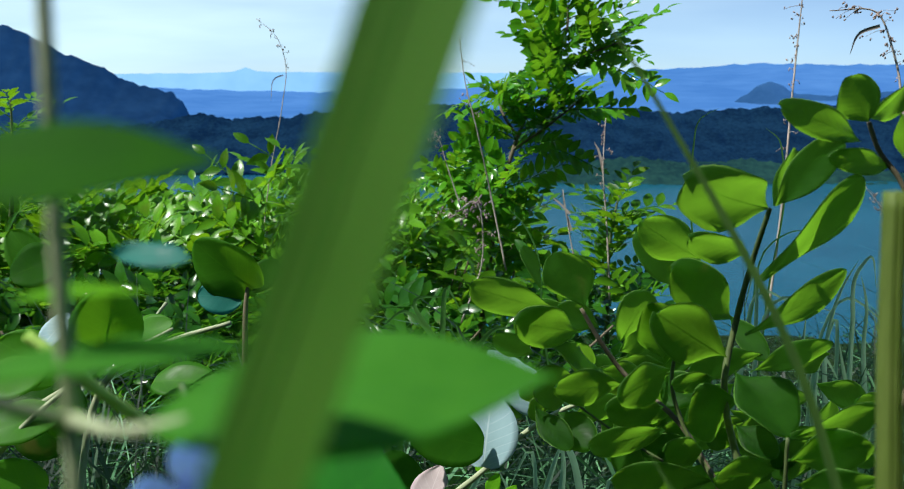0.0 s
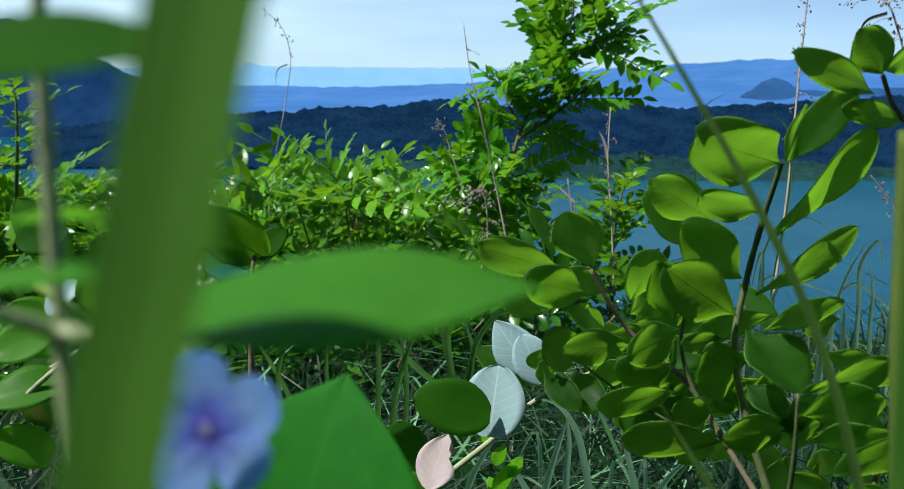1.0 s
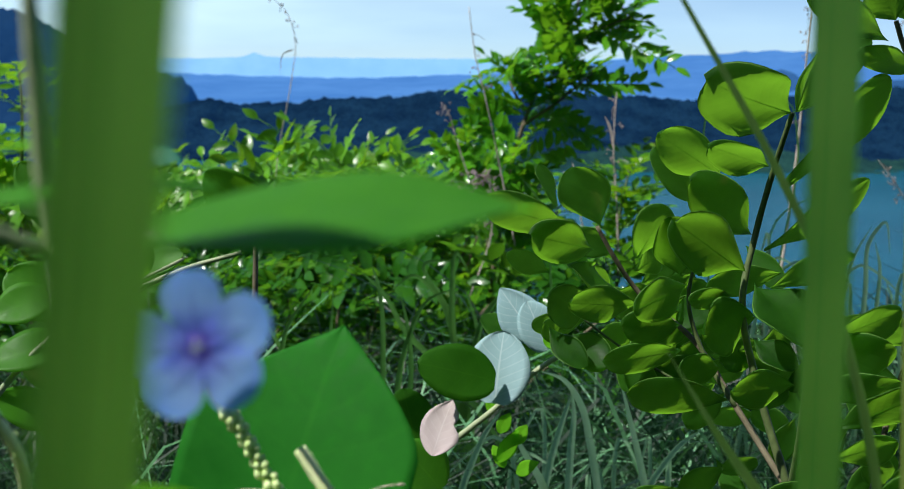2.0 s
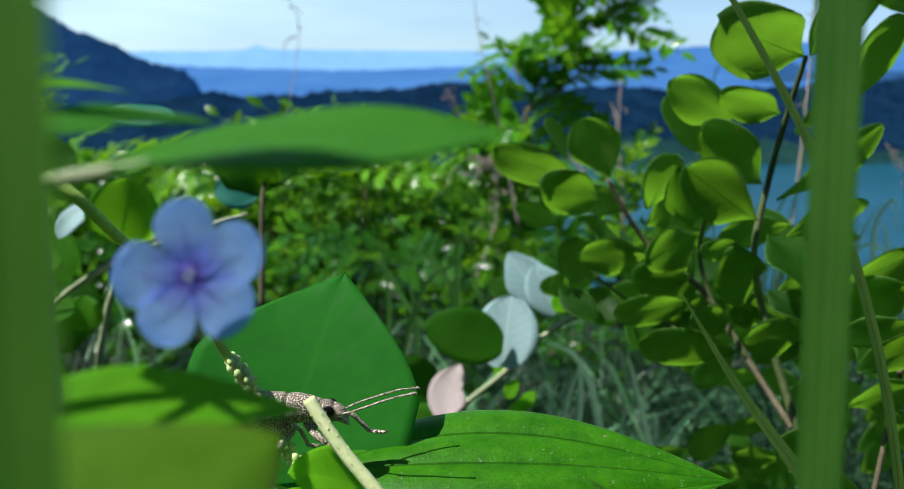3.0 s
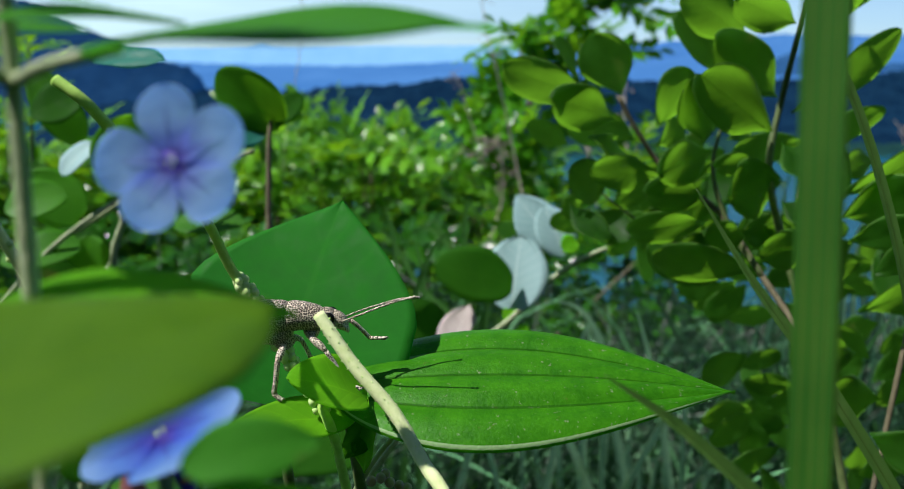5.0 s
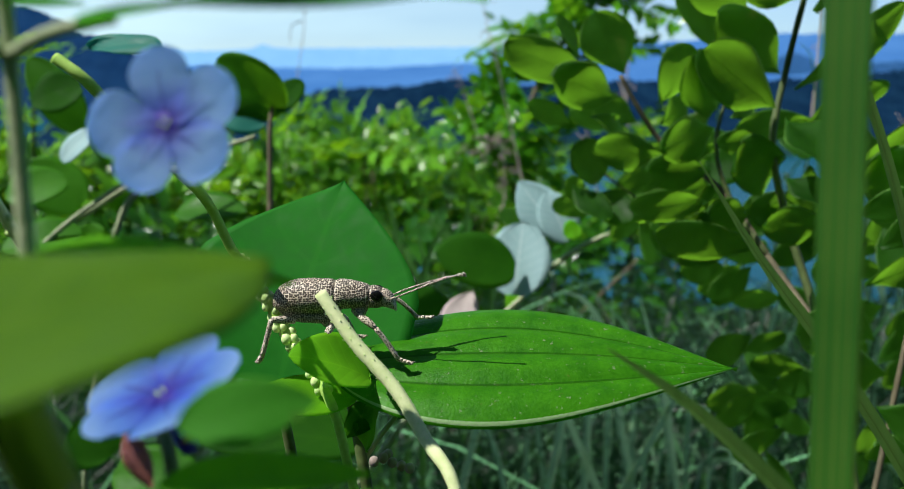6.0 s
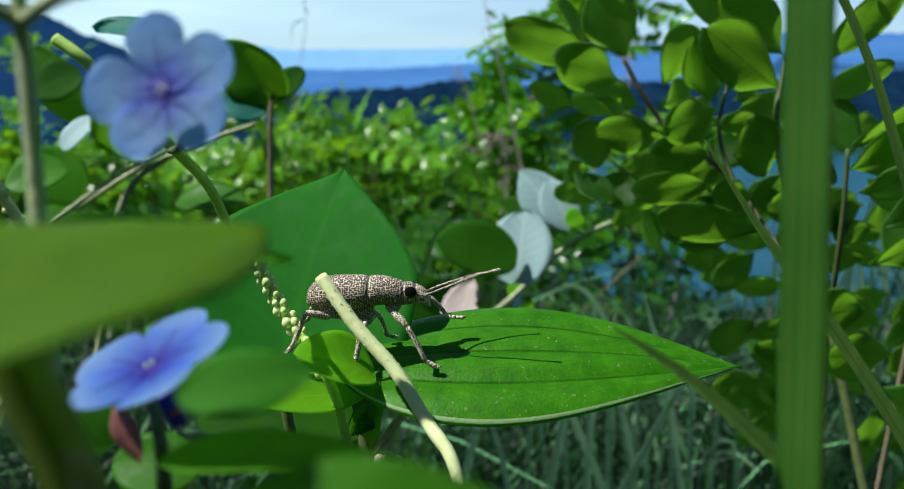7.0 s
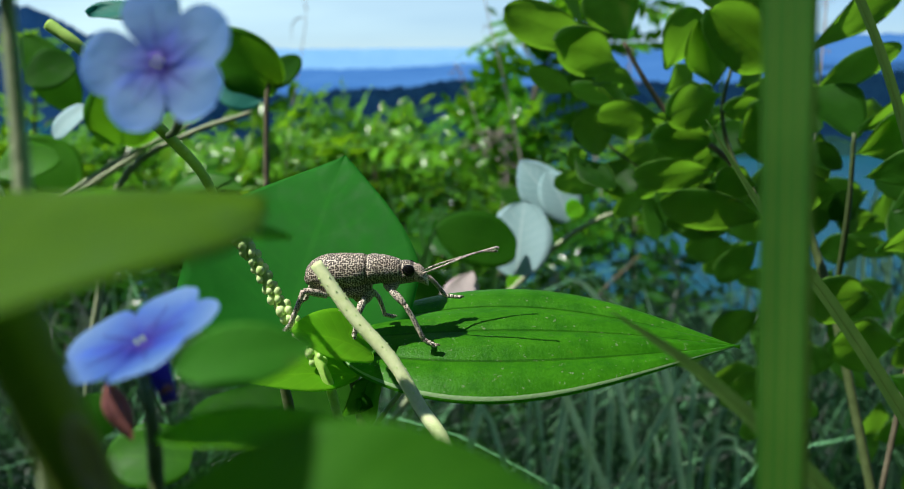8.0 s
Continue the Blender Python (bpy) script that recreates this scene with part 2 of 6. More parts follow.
def petal_material(name, throat, mid, edge):
    m, n, links, bsdf, out = material(name)
    uv = n.new("ShaderNodeUVMap")
    sep = n.new("ShaderNodeSeparateXYZ")
    links.new(uv.outputs[0], sep.inputs[0])
    grain = noisen(n, links, 700, 4.0)
    along = mathn(n, links, 'ADD', sep.outputs[1], mathn(n, links, 'MULTIPLY', mathn(n, links, 'SUBTRACT', grain.outputs["Fac"], 0.5), 0.25))
    cr = ramp(n, [(0.0, (0.10, 0.06, 0.50)), (0.18, throat), (0.55, mid), (1.0, edge)])
    links.new(along, cr.inputs[0])
    links.new(cr.outputs[0], bsdf.inputs["Base Color"])
    bsdf.inputs["Roughness"].default_value = 0.6
    tr = n.new("ShaderNodeBsdfTranslucent")
    links.new(cr.outputs[0], tr.inputs["Color"])
    sh = n.new("ShaderNodeMixShader")
    sh.inputs[0].default_value = 0.6
    links.new(bsdf.outputs[0], sh.inputs[1])
    links.new(tr.outputs[0], sh.inputs[2])
    links.new(sh.outputs[0], out.inputs["Surface"])
    bump = n.new("ShaderNodeBump")
    bump.inputs["Distance"].default_value = 0.0002
    links.new(grain.outputs["Fac"], bump.inputs["Height"])
    links.new(bump.outputs[0], bsdf.inputs["Normal"])
    return m


PETAL = petal_material("blue_petal", (0.20, 0.26, 0.86), (0.31, 0.49, 0.95), (0.20, 0.40, 0.94))
THROAT = petal_material("violet_throat", (0.22, 0.20, 0.72), (0.24, 0.24, 0.78), (0.28, 0.32, 0.84))
DEEP_PETAL = petal_material("deep_blue_petal", (0.05, 0.08, 0.60), (0.11, 0.25, 0.84), (0.28, 0.47, 0.90))


def shell_material(name="pitted_shell", scale=3000.0, flat=False):
    """Grey-pink scaly skin, with dark pits between the scales."""
    m, n, links, bsdf, out = material(name)
    tc = n.new("ShaderNodeTexCoord")
    vo = n.new("ShaderNodeTexVoronoi")
    vo.inputs["Scale"].default_value = 1.0 if flat else scale
    vo.inputs["Randomness"].default_value = 0.6
    if flat:
        vo.voronoi_dimensions = '2D'
    links.new(n.new("ShaderNodeUVMap").outputs[0] if flat else tc.outputs["Object"], vo.inputs["Vector"])
    pit = ramp(n, [(0.34, (0, 0, 0)), (0.52, (1, 1, 1))])
    links.new(vo.outputs["Distance"], pit.inputs[0])
    br = noisen(n, links, 500, 4.0)
    col = ramp(n, [(0.30, (0.56, 0.45, 0.35)), (0.66, (0.88, 0.76, 0.63))])
    links.new(br.outputs["Fac"], col.inputs[0])
    mx = n.new("ShaderNodeMix")
    mx.data_type = 'RGBA'
    links.new(pit.outputs[0], mx.inputs["Factor"])
    mx.inputs["A"].default_value = (0.060, 0.040, 0.027, 1)
    links.new(col.outputs[0], mx.inputs["B"])
    links.new(mx.outputs["Result"], bsdf.inputs["Base Color"])
    bsdf.inputs["Roughness"].default_value = 0.5
    bump = n.new("ShaderNodeBump")
    bump.inputs["Distance"].default_value = 0.0001
    links.new(pit.outputs[0], bump.inputs["Height"])
    links.new(bump.outputs[0], bsdf.inputs["Normal"])
    return m


SHELL = shell_material(flat=True)
LEG_SHELL = shell_material("leg_scales", 4600.0)
EYE, _n, _l, _b, _o = material("black_eye")
_b.inputs["Base Color"].default_value = (0.008, 0.007, 0.008, 1)
_b.inputs["Roughness"].default_value = 0.12


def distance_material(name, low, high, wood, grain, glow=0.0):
    """Wooded slopes far off, the bluish haze before them put into their emission."""
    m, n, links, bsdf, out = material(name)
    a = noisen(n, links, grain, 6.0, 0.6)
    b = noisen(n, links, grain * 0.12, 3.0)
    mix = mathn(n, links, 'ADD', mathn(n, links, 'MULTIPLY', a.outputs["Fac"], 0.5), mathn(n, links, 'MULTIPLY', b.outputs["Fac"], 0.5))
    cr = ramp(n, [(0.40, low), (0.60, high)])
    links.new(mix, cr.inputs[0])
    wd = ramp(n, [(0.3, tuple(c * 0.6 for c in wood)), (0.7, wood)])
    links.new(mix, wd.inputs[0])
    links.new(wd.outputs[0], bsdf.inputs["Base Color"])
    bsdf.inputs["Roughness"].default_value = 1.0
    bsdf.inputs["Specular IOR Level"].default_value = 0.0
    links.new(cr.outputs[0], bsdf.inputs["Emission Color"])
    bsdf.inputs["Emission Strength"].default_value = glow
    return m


# each hill glows with the blue of the haze before it
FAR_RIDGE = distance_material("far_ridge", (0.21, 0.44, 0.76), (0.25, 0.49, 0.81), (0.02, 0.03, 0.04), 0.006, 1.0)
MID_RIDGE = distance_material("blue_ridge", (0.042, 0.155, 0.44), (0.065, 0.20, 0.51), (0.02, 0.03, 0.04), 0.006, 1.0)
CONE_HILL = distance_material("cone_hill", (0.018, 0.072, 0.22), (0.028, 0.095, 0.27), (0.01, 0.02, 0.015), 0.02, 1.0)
# this hill's shaded face is put into its dark colours
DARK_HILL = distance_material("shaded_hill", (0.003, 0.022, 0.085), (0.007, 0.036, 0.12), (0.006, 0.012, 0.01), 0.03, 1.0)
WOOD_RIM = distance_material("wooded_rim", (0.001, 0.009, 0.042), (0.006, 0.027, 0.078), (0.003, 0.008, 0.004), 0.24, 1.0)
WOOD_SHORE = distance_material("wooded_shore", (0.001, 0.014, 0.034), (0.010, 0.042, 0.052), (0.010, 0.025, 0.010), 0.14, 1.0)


def water_material():
    m, n, links, bsdf, out = material("lake_water")
    a = noisen(n, links, 0.35, 5.0)
    b = noisen(n, links, 0.012, 3.0)
    cr = ramp(n, [(0.3, (0.004, 0.062, 0.100)), (0.7, (0.008, 0.085, 0.130))])
    links.new(b.outputs["Fac"], cr.inputs[0])
    links.new(cr.outputs[0], bsdf.inputs["Base Color"])
    bsdf.inputs["Roughness"].default_value = 0.22
    bsdf.inputs["IOR"].default_value = 1.33
    bsdf.inputs["Specular IOR Level"].default_value = 0.2
    bump = n.new("ShaderNodeBump")
    bump.inputs["Distance"].default_value = 0.25
    links.new(a.outputs["Fac"], bump.inputs["Height"])
    links.new(bump.outputs[0], bsdf.inputs["Normal"])
    return m


WATER = water_material()
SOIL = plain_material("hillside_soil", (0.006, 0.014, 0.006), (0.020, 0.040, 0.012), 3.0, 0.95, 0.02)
SCRUB = plain_material("hillside_scrub", (0.012, 0.045, 0.022), (0.035, 0.11, 0.030), 0.8, 0.9, 0.05)


# ------------------------------------------------------------------ building tools
def part(name, bm, mat, parent=None, label="", smooth=True, at=None):
    """Links a bmesh, given in world metres, as one mesh under a thing whose base is at `at`."""
    me = bpy.data.meshes.new(name)
    base = Vector(at) if at is not None else Vector((0, 0, 0))
    if base.length:
        bmesh.ops.translate(bm, verts=bm.verts, vec=-base)
    for fc in bm.faces:
        fc.smooth = smooth
    bm.to_mesh(me)
    bm.free()
    me.materials.append(mat)
    ob = new(name, me)
    ob.parent = parent
    if label:
        ob["label"] = label
    return ob


def thing(name, base, label, category, group="", kind=""):
    ob = new(name)
    ob.empty_display_size = 0.01
    ob.location = base
    return tagged(ob, label, category, group, kind)


def spline(points, steps=6):
    """A smooth run of points through the given ones."""
    p = [Vector(q) for q in points]
    if len(p) == 2:
        return [p[0].lerp(p[1], i / steps) for i in range(steps + 1)]
    h = [max(1e-9, (b - a).length) for a, b in zip(p, p[1:])]
    slope = [(b - a) / k for a, b, k in zip(p, p[1:], h)]
    tang = [slope[0]] + [(slope[i - 1] * h[i] + slope[i] * h[i - 1]) / (h[i] + h[i - 1]) for i in range(1, len(h))] + [slope[-1]]
    out = []
    for i, k in enumerate(h):
        for m in range(steps):
            t = m / steps
            out.append(p[i] * (2 * t ** 3 - 3 * t * t + 1) + tang[i] * (k * (t ** 3 - 2 * t * t + t))
                       + p[i + 1] * (3 * t * t - 2 * t ** 3) + tang[i + 1] * (k * (t ** 3 - t * t)))
    out.append(p[-1])
    return out


def tube(bm, points, r0, r1, sides=8, steps=6, knots=0.0, mid=None):
    """A tapered round stem along points."""
    pts = spline(points, steps)
    rings, n = [], len(pts)
    ref = Vector((0.31, -0.8, 0.51))
    for i, q in enumerate(pts):
        d = (pts[min(i + 1, n - 1)] - pts[max(i - 1, 0)]).normalized()
        u = d.cross(ref).normalized()
        w = d.cross(u)
        f = i / (n - 1)
        r = r0 + (r1 - r0) * f
        if mid is not None:
            r = (1 - f) ** 2 * r0 + 2 * f * (1 - f) * mid + f * f * r1
        r *= 1 + knots * noise.noise(q * 900)
        rings.append([bm.verts.new(q + (u * math.cos(a) + w * math.sin(a)) * r) for a in (2 * math.pi * k / sides for k in range(sides))])
    for a, b in zip(rings, rings[1:]):
        for k in range(sides):
            bm.faces.new((a[k], a[(k + 1) % sides], b[(k + 1) % sides], b[k]))
    bm.faces.new(rings[0][::-1])
    bm.faces.new(rings[-1])
    return pts


def outline(kind, v):
    """Half width of a leaf, 0 to 1, at v from base to tip."""
    if kind == "obovate":
        return max(0.0, math.sin(math.pi * min(1, v ** 1.2 * 0.995 + 0.005))) ** (0.95 if v < 0.55 else 0.40)
    if kind == "petal":
        return max(0.0, math.sin(math.pi * min(1, v ** 1.7 * 0.995 + 0.005))) ** 0.42
    if kind == "round":
        return max(0.0, math.sin(math.pi * (0.02 + 0.98 * v) ** 0.95)) ** 0.48
    if kind == "heart":
        return min(1.0, 1.05 * math.sin(math.pi / 2 * min(1, max(0.0, 1 - v) / 0.60)) ** 1.05) * min(1, v * 5 + 0.45)
    if kind == "lance":
        return max(0.0, math.sin(math.pi * v ** 0.72)) ** 0.9
    return max(0.0, math.sin(math.pi * v ** 0.85)) ** 0.8      # plain oval with a point


def leaf_bm(bm, base, tip, width, face=(0, -0.6, 0.8), shape="obovate", bend=0.08, cup=0.12, wave=0.03, nu=8, nv=14, twist=0.0, rim=0.0, grooves=0, seed=0, bite=0.0):
    """One leaf blade from base to tip: bowed along its length, folded at the midrib, wavy at the rim, with UV."""
    base, tip = Vector(base), Vector(tip)
    ay = tip - base
    L = ay.length
    ay.normalize()
    az = Vector(face)
    az = (az - ay * az.dot(ay)).normalized()
    ax = ay.cross(az)
    uvl = bm.loops.layers.uv.verify()
    ph = seed * 1.7
    rows, along = [], []
    for j in range(nv + 1):
        v = j / nv if nv < 10 else 0.5 - 0.5 * math.cos(math.pi * j / nv)
        along.append(v)
        w = max(0.0, outline(shape, v)) * width * 0.5
        row = []
        for i in range(nu + 1):
            u = -1 + 2 * i / nu
            e = 1.0
            if bite and u > 0.3 and abs(v - 0.62) < 0.16:
                e = 1 - bite * (1 - abs(v - 0.62) / 0.16) * (u - 0.3)
            x = u * w * e
            y = v * L - (abs(u) ** 2) * w * 0.06
            z = -bend * L * (4 * (v - 0.5) ** 2 - 1) * 0.5
            z += cup * abs(u) ** 1.5 * w
            z += wave * width * math.sin(ph + 7.0 * v + 2.2 * u) * abs(u) ** 1.5
            if grooves:
                g = abs(u) * grooves
                d = abs(g - round(g)) if g > 0.3 else abs(g)
                z += width * 0.030 * (min(1.0, d * 2.6) ** 0.7 - 1) * math.sin(math.pi * min(1, v * 0.96 + 0.02)) ** 0.6
            tw = twist * (v - 0.5)
            p = base + ay * y + (ax * math.cos(tw) + az * math.sin(tw)) * x + az * z
            row.append(bm.verts.new(p))
        rows.append(row)
    for j in range(nv):
        for i in range(nu):
            fc = bm.faces.new((rows[j][i], rows[j][i + 1], rows[j + 1][i + 1], rows[j + 1][i]))
            for lp, (a, b) in zip(fc.loops, ((i, j), (i + 1, j), (i + 1, j + 1), (i, j + 1))):
                lp[uvl].uv = (a / nu, along[b])
    if rim:
        # a thin edge that gives the blade its thickness
        edge = [r[0] for r in rows] + [r[-1] for r in rows[::-1]]
        thin = [min(1.0, 0.08 + 3.5 * (1 - v)) for v in along]
        low = [bm.verts.new(v.co - az * rim * q) for v, q in zip(edge, thin + thin[::-1])]
        k = len(edge)
        for i in range(k):
            try:
                fc = bm.faces.new((edge[i], edge[(i + 1) % k], low[(i + 1) % k], low[i]))
                for lp in fc.loops:
                    lp[uvl].uv = (0.02, 0.5)
            except ValueError:
                pass
    return bm


leaf_count = [0]


def leaf(parent, at, mat, base, tip, width, face=(0, -0.6, 0.8), shape="obovate", label="", stalk=None, rib=True, name="leaf", **kw):
    """A leaf as a part of a plant, with its midrib as a raised sub-part."""
    leaf_count[0] += 1
    bm = bmesh.new()
    base, tip = Vector(base), Vector(tip)
    leaf_bm(bm, base, tip, width, face, shape, rim=width * 0.02, seed=leaf_count[0], **kw)
    ob = part(name, bm, mat, parent, label, at=at)
    if rib:
        L = (tip - base).length
        ay = (tip - base).normalized()
        az = Vector(face)
        az = (az - ay * az.dot(ay)).normalized()
        bend = kw.get("bend", 0.08)
        bm = bmesh.new()
        pts = [base + ay * (L * v) + az * (-bend * L * (4 * (v - 0.5) ** 2 - 1) * 0.5 - width * 0.004) for v in (0, 0.25, 0.5, 0.75, 0.97)]
        if stalk is not None:
            pts = [Vector(stalk)] + pts
        tube(bm, pts, width * 0.0035, width * 0.0012, 6, 4)
        part("midrib", bm, RIB, ob, at=at)
    return ob


def blade_bm(bm, points, width, fold=0.25, steps=6, flat=(0.2, -1, 0.1), tip=0.05, mid=None):
    """A grass blade: a folded ribbon along points, tapering to its end."""
    pts = spline(points, steps)
    n = len(pts)
    prev = None
    for i, q in enumerate(pts):
        d = (pts[min(i + 1, n - 1)] - pts[max(i - 1, 0)]).normalized()
        s = d.cross(Vector(flat)).normalized()
        up = s.cross(d)
        f = i / (n - 1)
        w = width * (1 - f ** 2.2 * (1 - tip)) * 0.5
        row = [bm.verts.new(q - s * w + up * w * fold), bm.verts.new(q), bm.verts.new(q + s * w + up * w * fold)]
        if prev:
            bm.faces.new((prev[0], prev[1], row[1], row[0]))
            bm.faces.new((prev[1], prev[2], row[2], row[1]))
        prev = row


def sphere_bm(bm, centre, radii, seg=16, rings=10, turn=None):
    m = Matrix.Translation(centre) @ (turn.to_4x4() if turn else Matrix.Identity(4)) @ Matrix.Diagonal((*radii, 1))
    bmesh.ops.create_uvsphere(bm, u_segments=seg, v_segments=rings, radius=1.0, matrix=m)


# ------------------------------------------------------------------ ground, lake and distance
LAKE_Z = -100.0


def ground_height(x, y):
    if y < 0.05:
        z = -0.55 + 1.25 * (0.05 - y) if y > -4 else 4.51      # unseen bank added behind the camera, to keep off skylight
    elif y < 6:
        z = -0.55 - 0.348 * (y - 0.05)
    else:
        z = -2.62 - 0.40 * (y - 6)
    if y > 250:
        z = max(z, LAKE_Z + 1.2)
    if y > 318 - x * 0.05:
        z = LAKE_Z - 4
    r = max(abs(x), abs(y))
    z += noise.noise(Vector((x * 0.9, y * 0.9, 0))) * min(0.05, 0.02 * r)
    if 20 < y < 300:
        z += noise.noise(Vector((x * 0.03, y * 0.03, 5))) * 2.0
    return z


def build_ground():
    xs = sorted({s * a for a in (0, 0.2, 0.5, 1, 2, 4, 8, 16, 30, 60, 90, 130, 180, 260, 400, 700, 1200, 2500, 4500) for s in (-1, 1)})
    ys = [-4600, -400, -60, -20, -6, -4, -2, -0.8, -0.3, 0.05, 0.15, 0.3, 0.45, 0.6, 0.8, 1, 1.3, 1.7, 2.2, 3, 4, 6, 9, 14, 20, 30, 45, 60, 80, 100, 120, 150,
          180, 210, 230, 245, 255, 270, 285, 300, 310, 316, 324, 335, 400, 600, 1000, 2000, 4600]
    bm = bmesh.new()
    grid = [[bm.verts.new((x, y, ground_height(x, y))) for x in xs] for y in ys]
    for a, b in zip(grid, grid[1:]):
        for i in range(len(xs) - 1):
            bm.faces.new((a[i], a[i + 1], b[i + 1], b[i]))
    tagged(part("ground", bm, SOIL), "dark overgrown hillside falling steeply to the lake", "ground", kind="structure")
    bm = bmesh.new()
    q = [bm.verts.new(c) for c in ((-4500, 240, LAKE_Z), (4500, 240, LAKE_Z), (4500, 4600, LAKE_Z), (-4500, 4600, LAKE_Z))]
    bm.faces.new(q)
    tagged(part("water", bm, WATER), "deep blue crater lake with faint ripples", "lake", kind="structure")


def build_scrub():
    """Bushes along the foot of the hillside, seen as small clumps."""
    rnd = random.Random(5)
    verts, faces = [], []
    for k in range(1500):
        x, y = rnd.uniform(-60, 190), rnd.uniform(120, 314)
        z = ground_height(x, y)
        r = rnd.uniform(0.9, 2.6)
        for j in range(9):
            c = Vector((x + rnd.gauss(0, r * 0.5), y + rnd.gauss(0, r * 0.5), z + abs(rnd.gauss(0, r * 0.45)) + 0.2))
            nrm = Vector((rnd.gauss(0, 1), rnd.gauss(0, 1), rnd.gauss(0.5, 1))).normalized()
            a = nrm.orthogonal().normalized() * r * rnd.uniform(0.25, 0.5)
            b = nrm.cross(a)
            i = len(verts)
            verts += [c - a, c - b * 0.6, c + a, c + b * 0.6]
            faces.append((i, i + 1, i + 2, i + 3))
    me = bpy.data.meshes.new("scrub")
    me.from_pydata([tuple(v) for v in verts], [], faces)
    me.materials.append(SCRUB)
    tagged(new("scrub", me), "dark green scrub at the foot of the hillside", "scrub", kind="stuff")


def ridge(name, mat, dist, skyline, foot, label, rough, depth, trees=0.0, step=6.0, seed=0, rows_n=12):
    """A long hill: skyline as (x, z) knots at that distance, falling towards the viewer by depth metres to foot."""
    bm = bmesh.new()
    x0, x1 = skyline[0][0], skyline[-1][0]
    n = int((x1 - x0) / step)
    rows = []
    for i in range(n + 1):
        x = x0 + (x1 - x0) * i / n
        k = 0
        while k < len(skyline) - 2 and skyline[k + 1][0] < x:
            k += 1
        (xa, za), (xb, zb) = skyline[k], skyline[k + 1]
        f = min(1, max(0, (x - xa) / (xb - xa)))
        f = f * f * (3 - 2 * f) * 0.5 + f * 0.5
        top = za + (zb - za) * f
        top += rough * noise.fractal(Vector((x / (rough * 9 + 1), seed, 0)), 1.0, 2.0, 4)
        col = []
        for j in range(rows_n + 1):
            g = j / rows_n
            y = dist - depth * g
            z = top + (foot - top) * (g ** 0.8)
            bump = noise.noise(Vector((x / (rough * 12 + 1), y / (rough * 12 + 1), seed))) * rough * 1.6 * math.sin(math.pi * g)
            c = trees * 0.6 * noise.fractal(Vector((x / (trees * 1.6), y / (trees * 1.6), z / (trees * 1.6) + seed)), 0.8, 2.0, 3) if trees else 0
            col.append(bm.verts.new((x, y, z + bump + c)))
        col.insert(0, bm.verts.new((x, dist + 20, top - 60)))
        rows.append(col)
    for a, b in zip(rows, rows[1:]):
        for j in range(len(a) - 1):
            bm.faces.new((a[j], b[j], b[j + 1], a[j + 1]))
    return tagged(part(name, bm, mat), label, "hills", kind="structure")


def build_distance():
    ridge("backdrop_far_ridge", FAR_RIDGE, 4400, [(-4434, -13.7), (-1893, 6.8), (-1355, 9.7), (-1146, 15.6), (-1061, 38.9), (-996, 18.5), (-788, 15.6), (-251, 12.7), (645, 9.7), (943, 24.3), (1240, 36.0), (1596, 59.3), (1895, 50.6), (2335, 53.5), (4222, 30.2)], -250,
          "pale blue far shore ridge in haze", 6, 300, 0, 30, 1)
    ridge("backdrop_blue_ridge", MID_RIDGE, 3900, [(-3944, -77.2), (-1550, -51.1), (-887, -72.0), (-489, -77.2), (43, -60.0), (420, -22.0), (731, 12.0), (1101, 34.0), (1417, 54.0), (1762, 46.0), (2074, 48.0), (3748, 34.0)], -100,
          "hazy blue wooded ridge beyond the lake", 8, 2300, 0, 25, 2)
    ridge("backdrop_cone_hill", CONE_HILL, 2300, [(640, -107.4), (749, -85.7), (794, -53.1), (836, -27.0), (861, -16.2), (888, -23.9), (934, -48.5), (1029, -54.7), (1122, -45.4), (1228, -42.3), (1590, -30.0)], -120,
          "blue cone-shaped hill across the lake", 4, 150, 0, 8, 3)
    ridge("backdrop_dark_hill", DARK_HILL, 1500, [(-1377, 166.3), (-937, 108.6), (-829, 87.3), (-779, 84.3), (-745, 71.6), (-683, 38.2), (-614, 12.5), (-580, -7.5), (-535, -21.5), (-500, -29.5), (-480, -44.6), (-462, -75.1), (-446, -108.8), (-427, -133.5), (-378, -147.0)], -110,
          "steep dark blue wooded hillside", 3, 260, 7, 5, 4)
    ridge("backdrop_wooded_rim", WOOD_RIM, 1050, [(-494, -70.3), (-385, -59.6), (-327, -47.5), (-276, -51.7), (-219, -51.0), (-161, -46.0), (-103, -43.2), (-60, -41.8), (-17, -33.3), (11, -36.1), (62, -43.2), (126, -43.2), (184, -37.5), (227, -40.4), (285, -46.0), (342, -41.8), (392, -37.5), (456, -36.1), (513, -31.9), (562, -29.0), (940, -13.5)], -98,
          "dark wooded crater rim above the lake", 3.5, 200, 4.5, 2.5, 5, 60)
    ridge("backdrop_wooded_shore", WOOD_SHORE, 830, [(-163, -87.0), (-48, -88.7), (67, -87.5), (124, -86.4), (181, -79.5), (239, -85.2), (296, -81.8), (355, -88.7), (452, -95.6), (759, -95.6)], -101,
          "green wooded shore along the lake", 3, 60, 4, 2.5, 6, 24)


build_ground()
build_scrub()
build_distance()


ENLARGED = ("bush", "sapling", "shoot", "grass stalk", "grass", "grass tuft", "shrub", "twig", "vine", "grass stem")


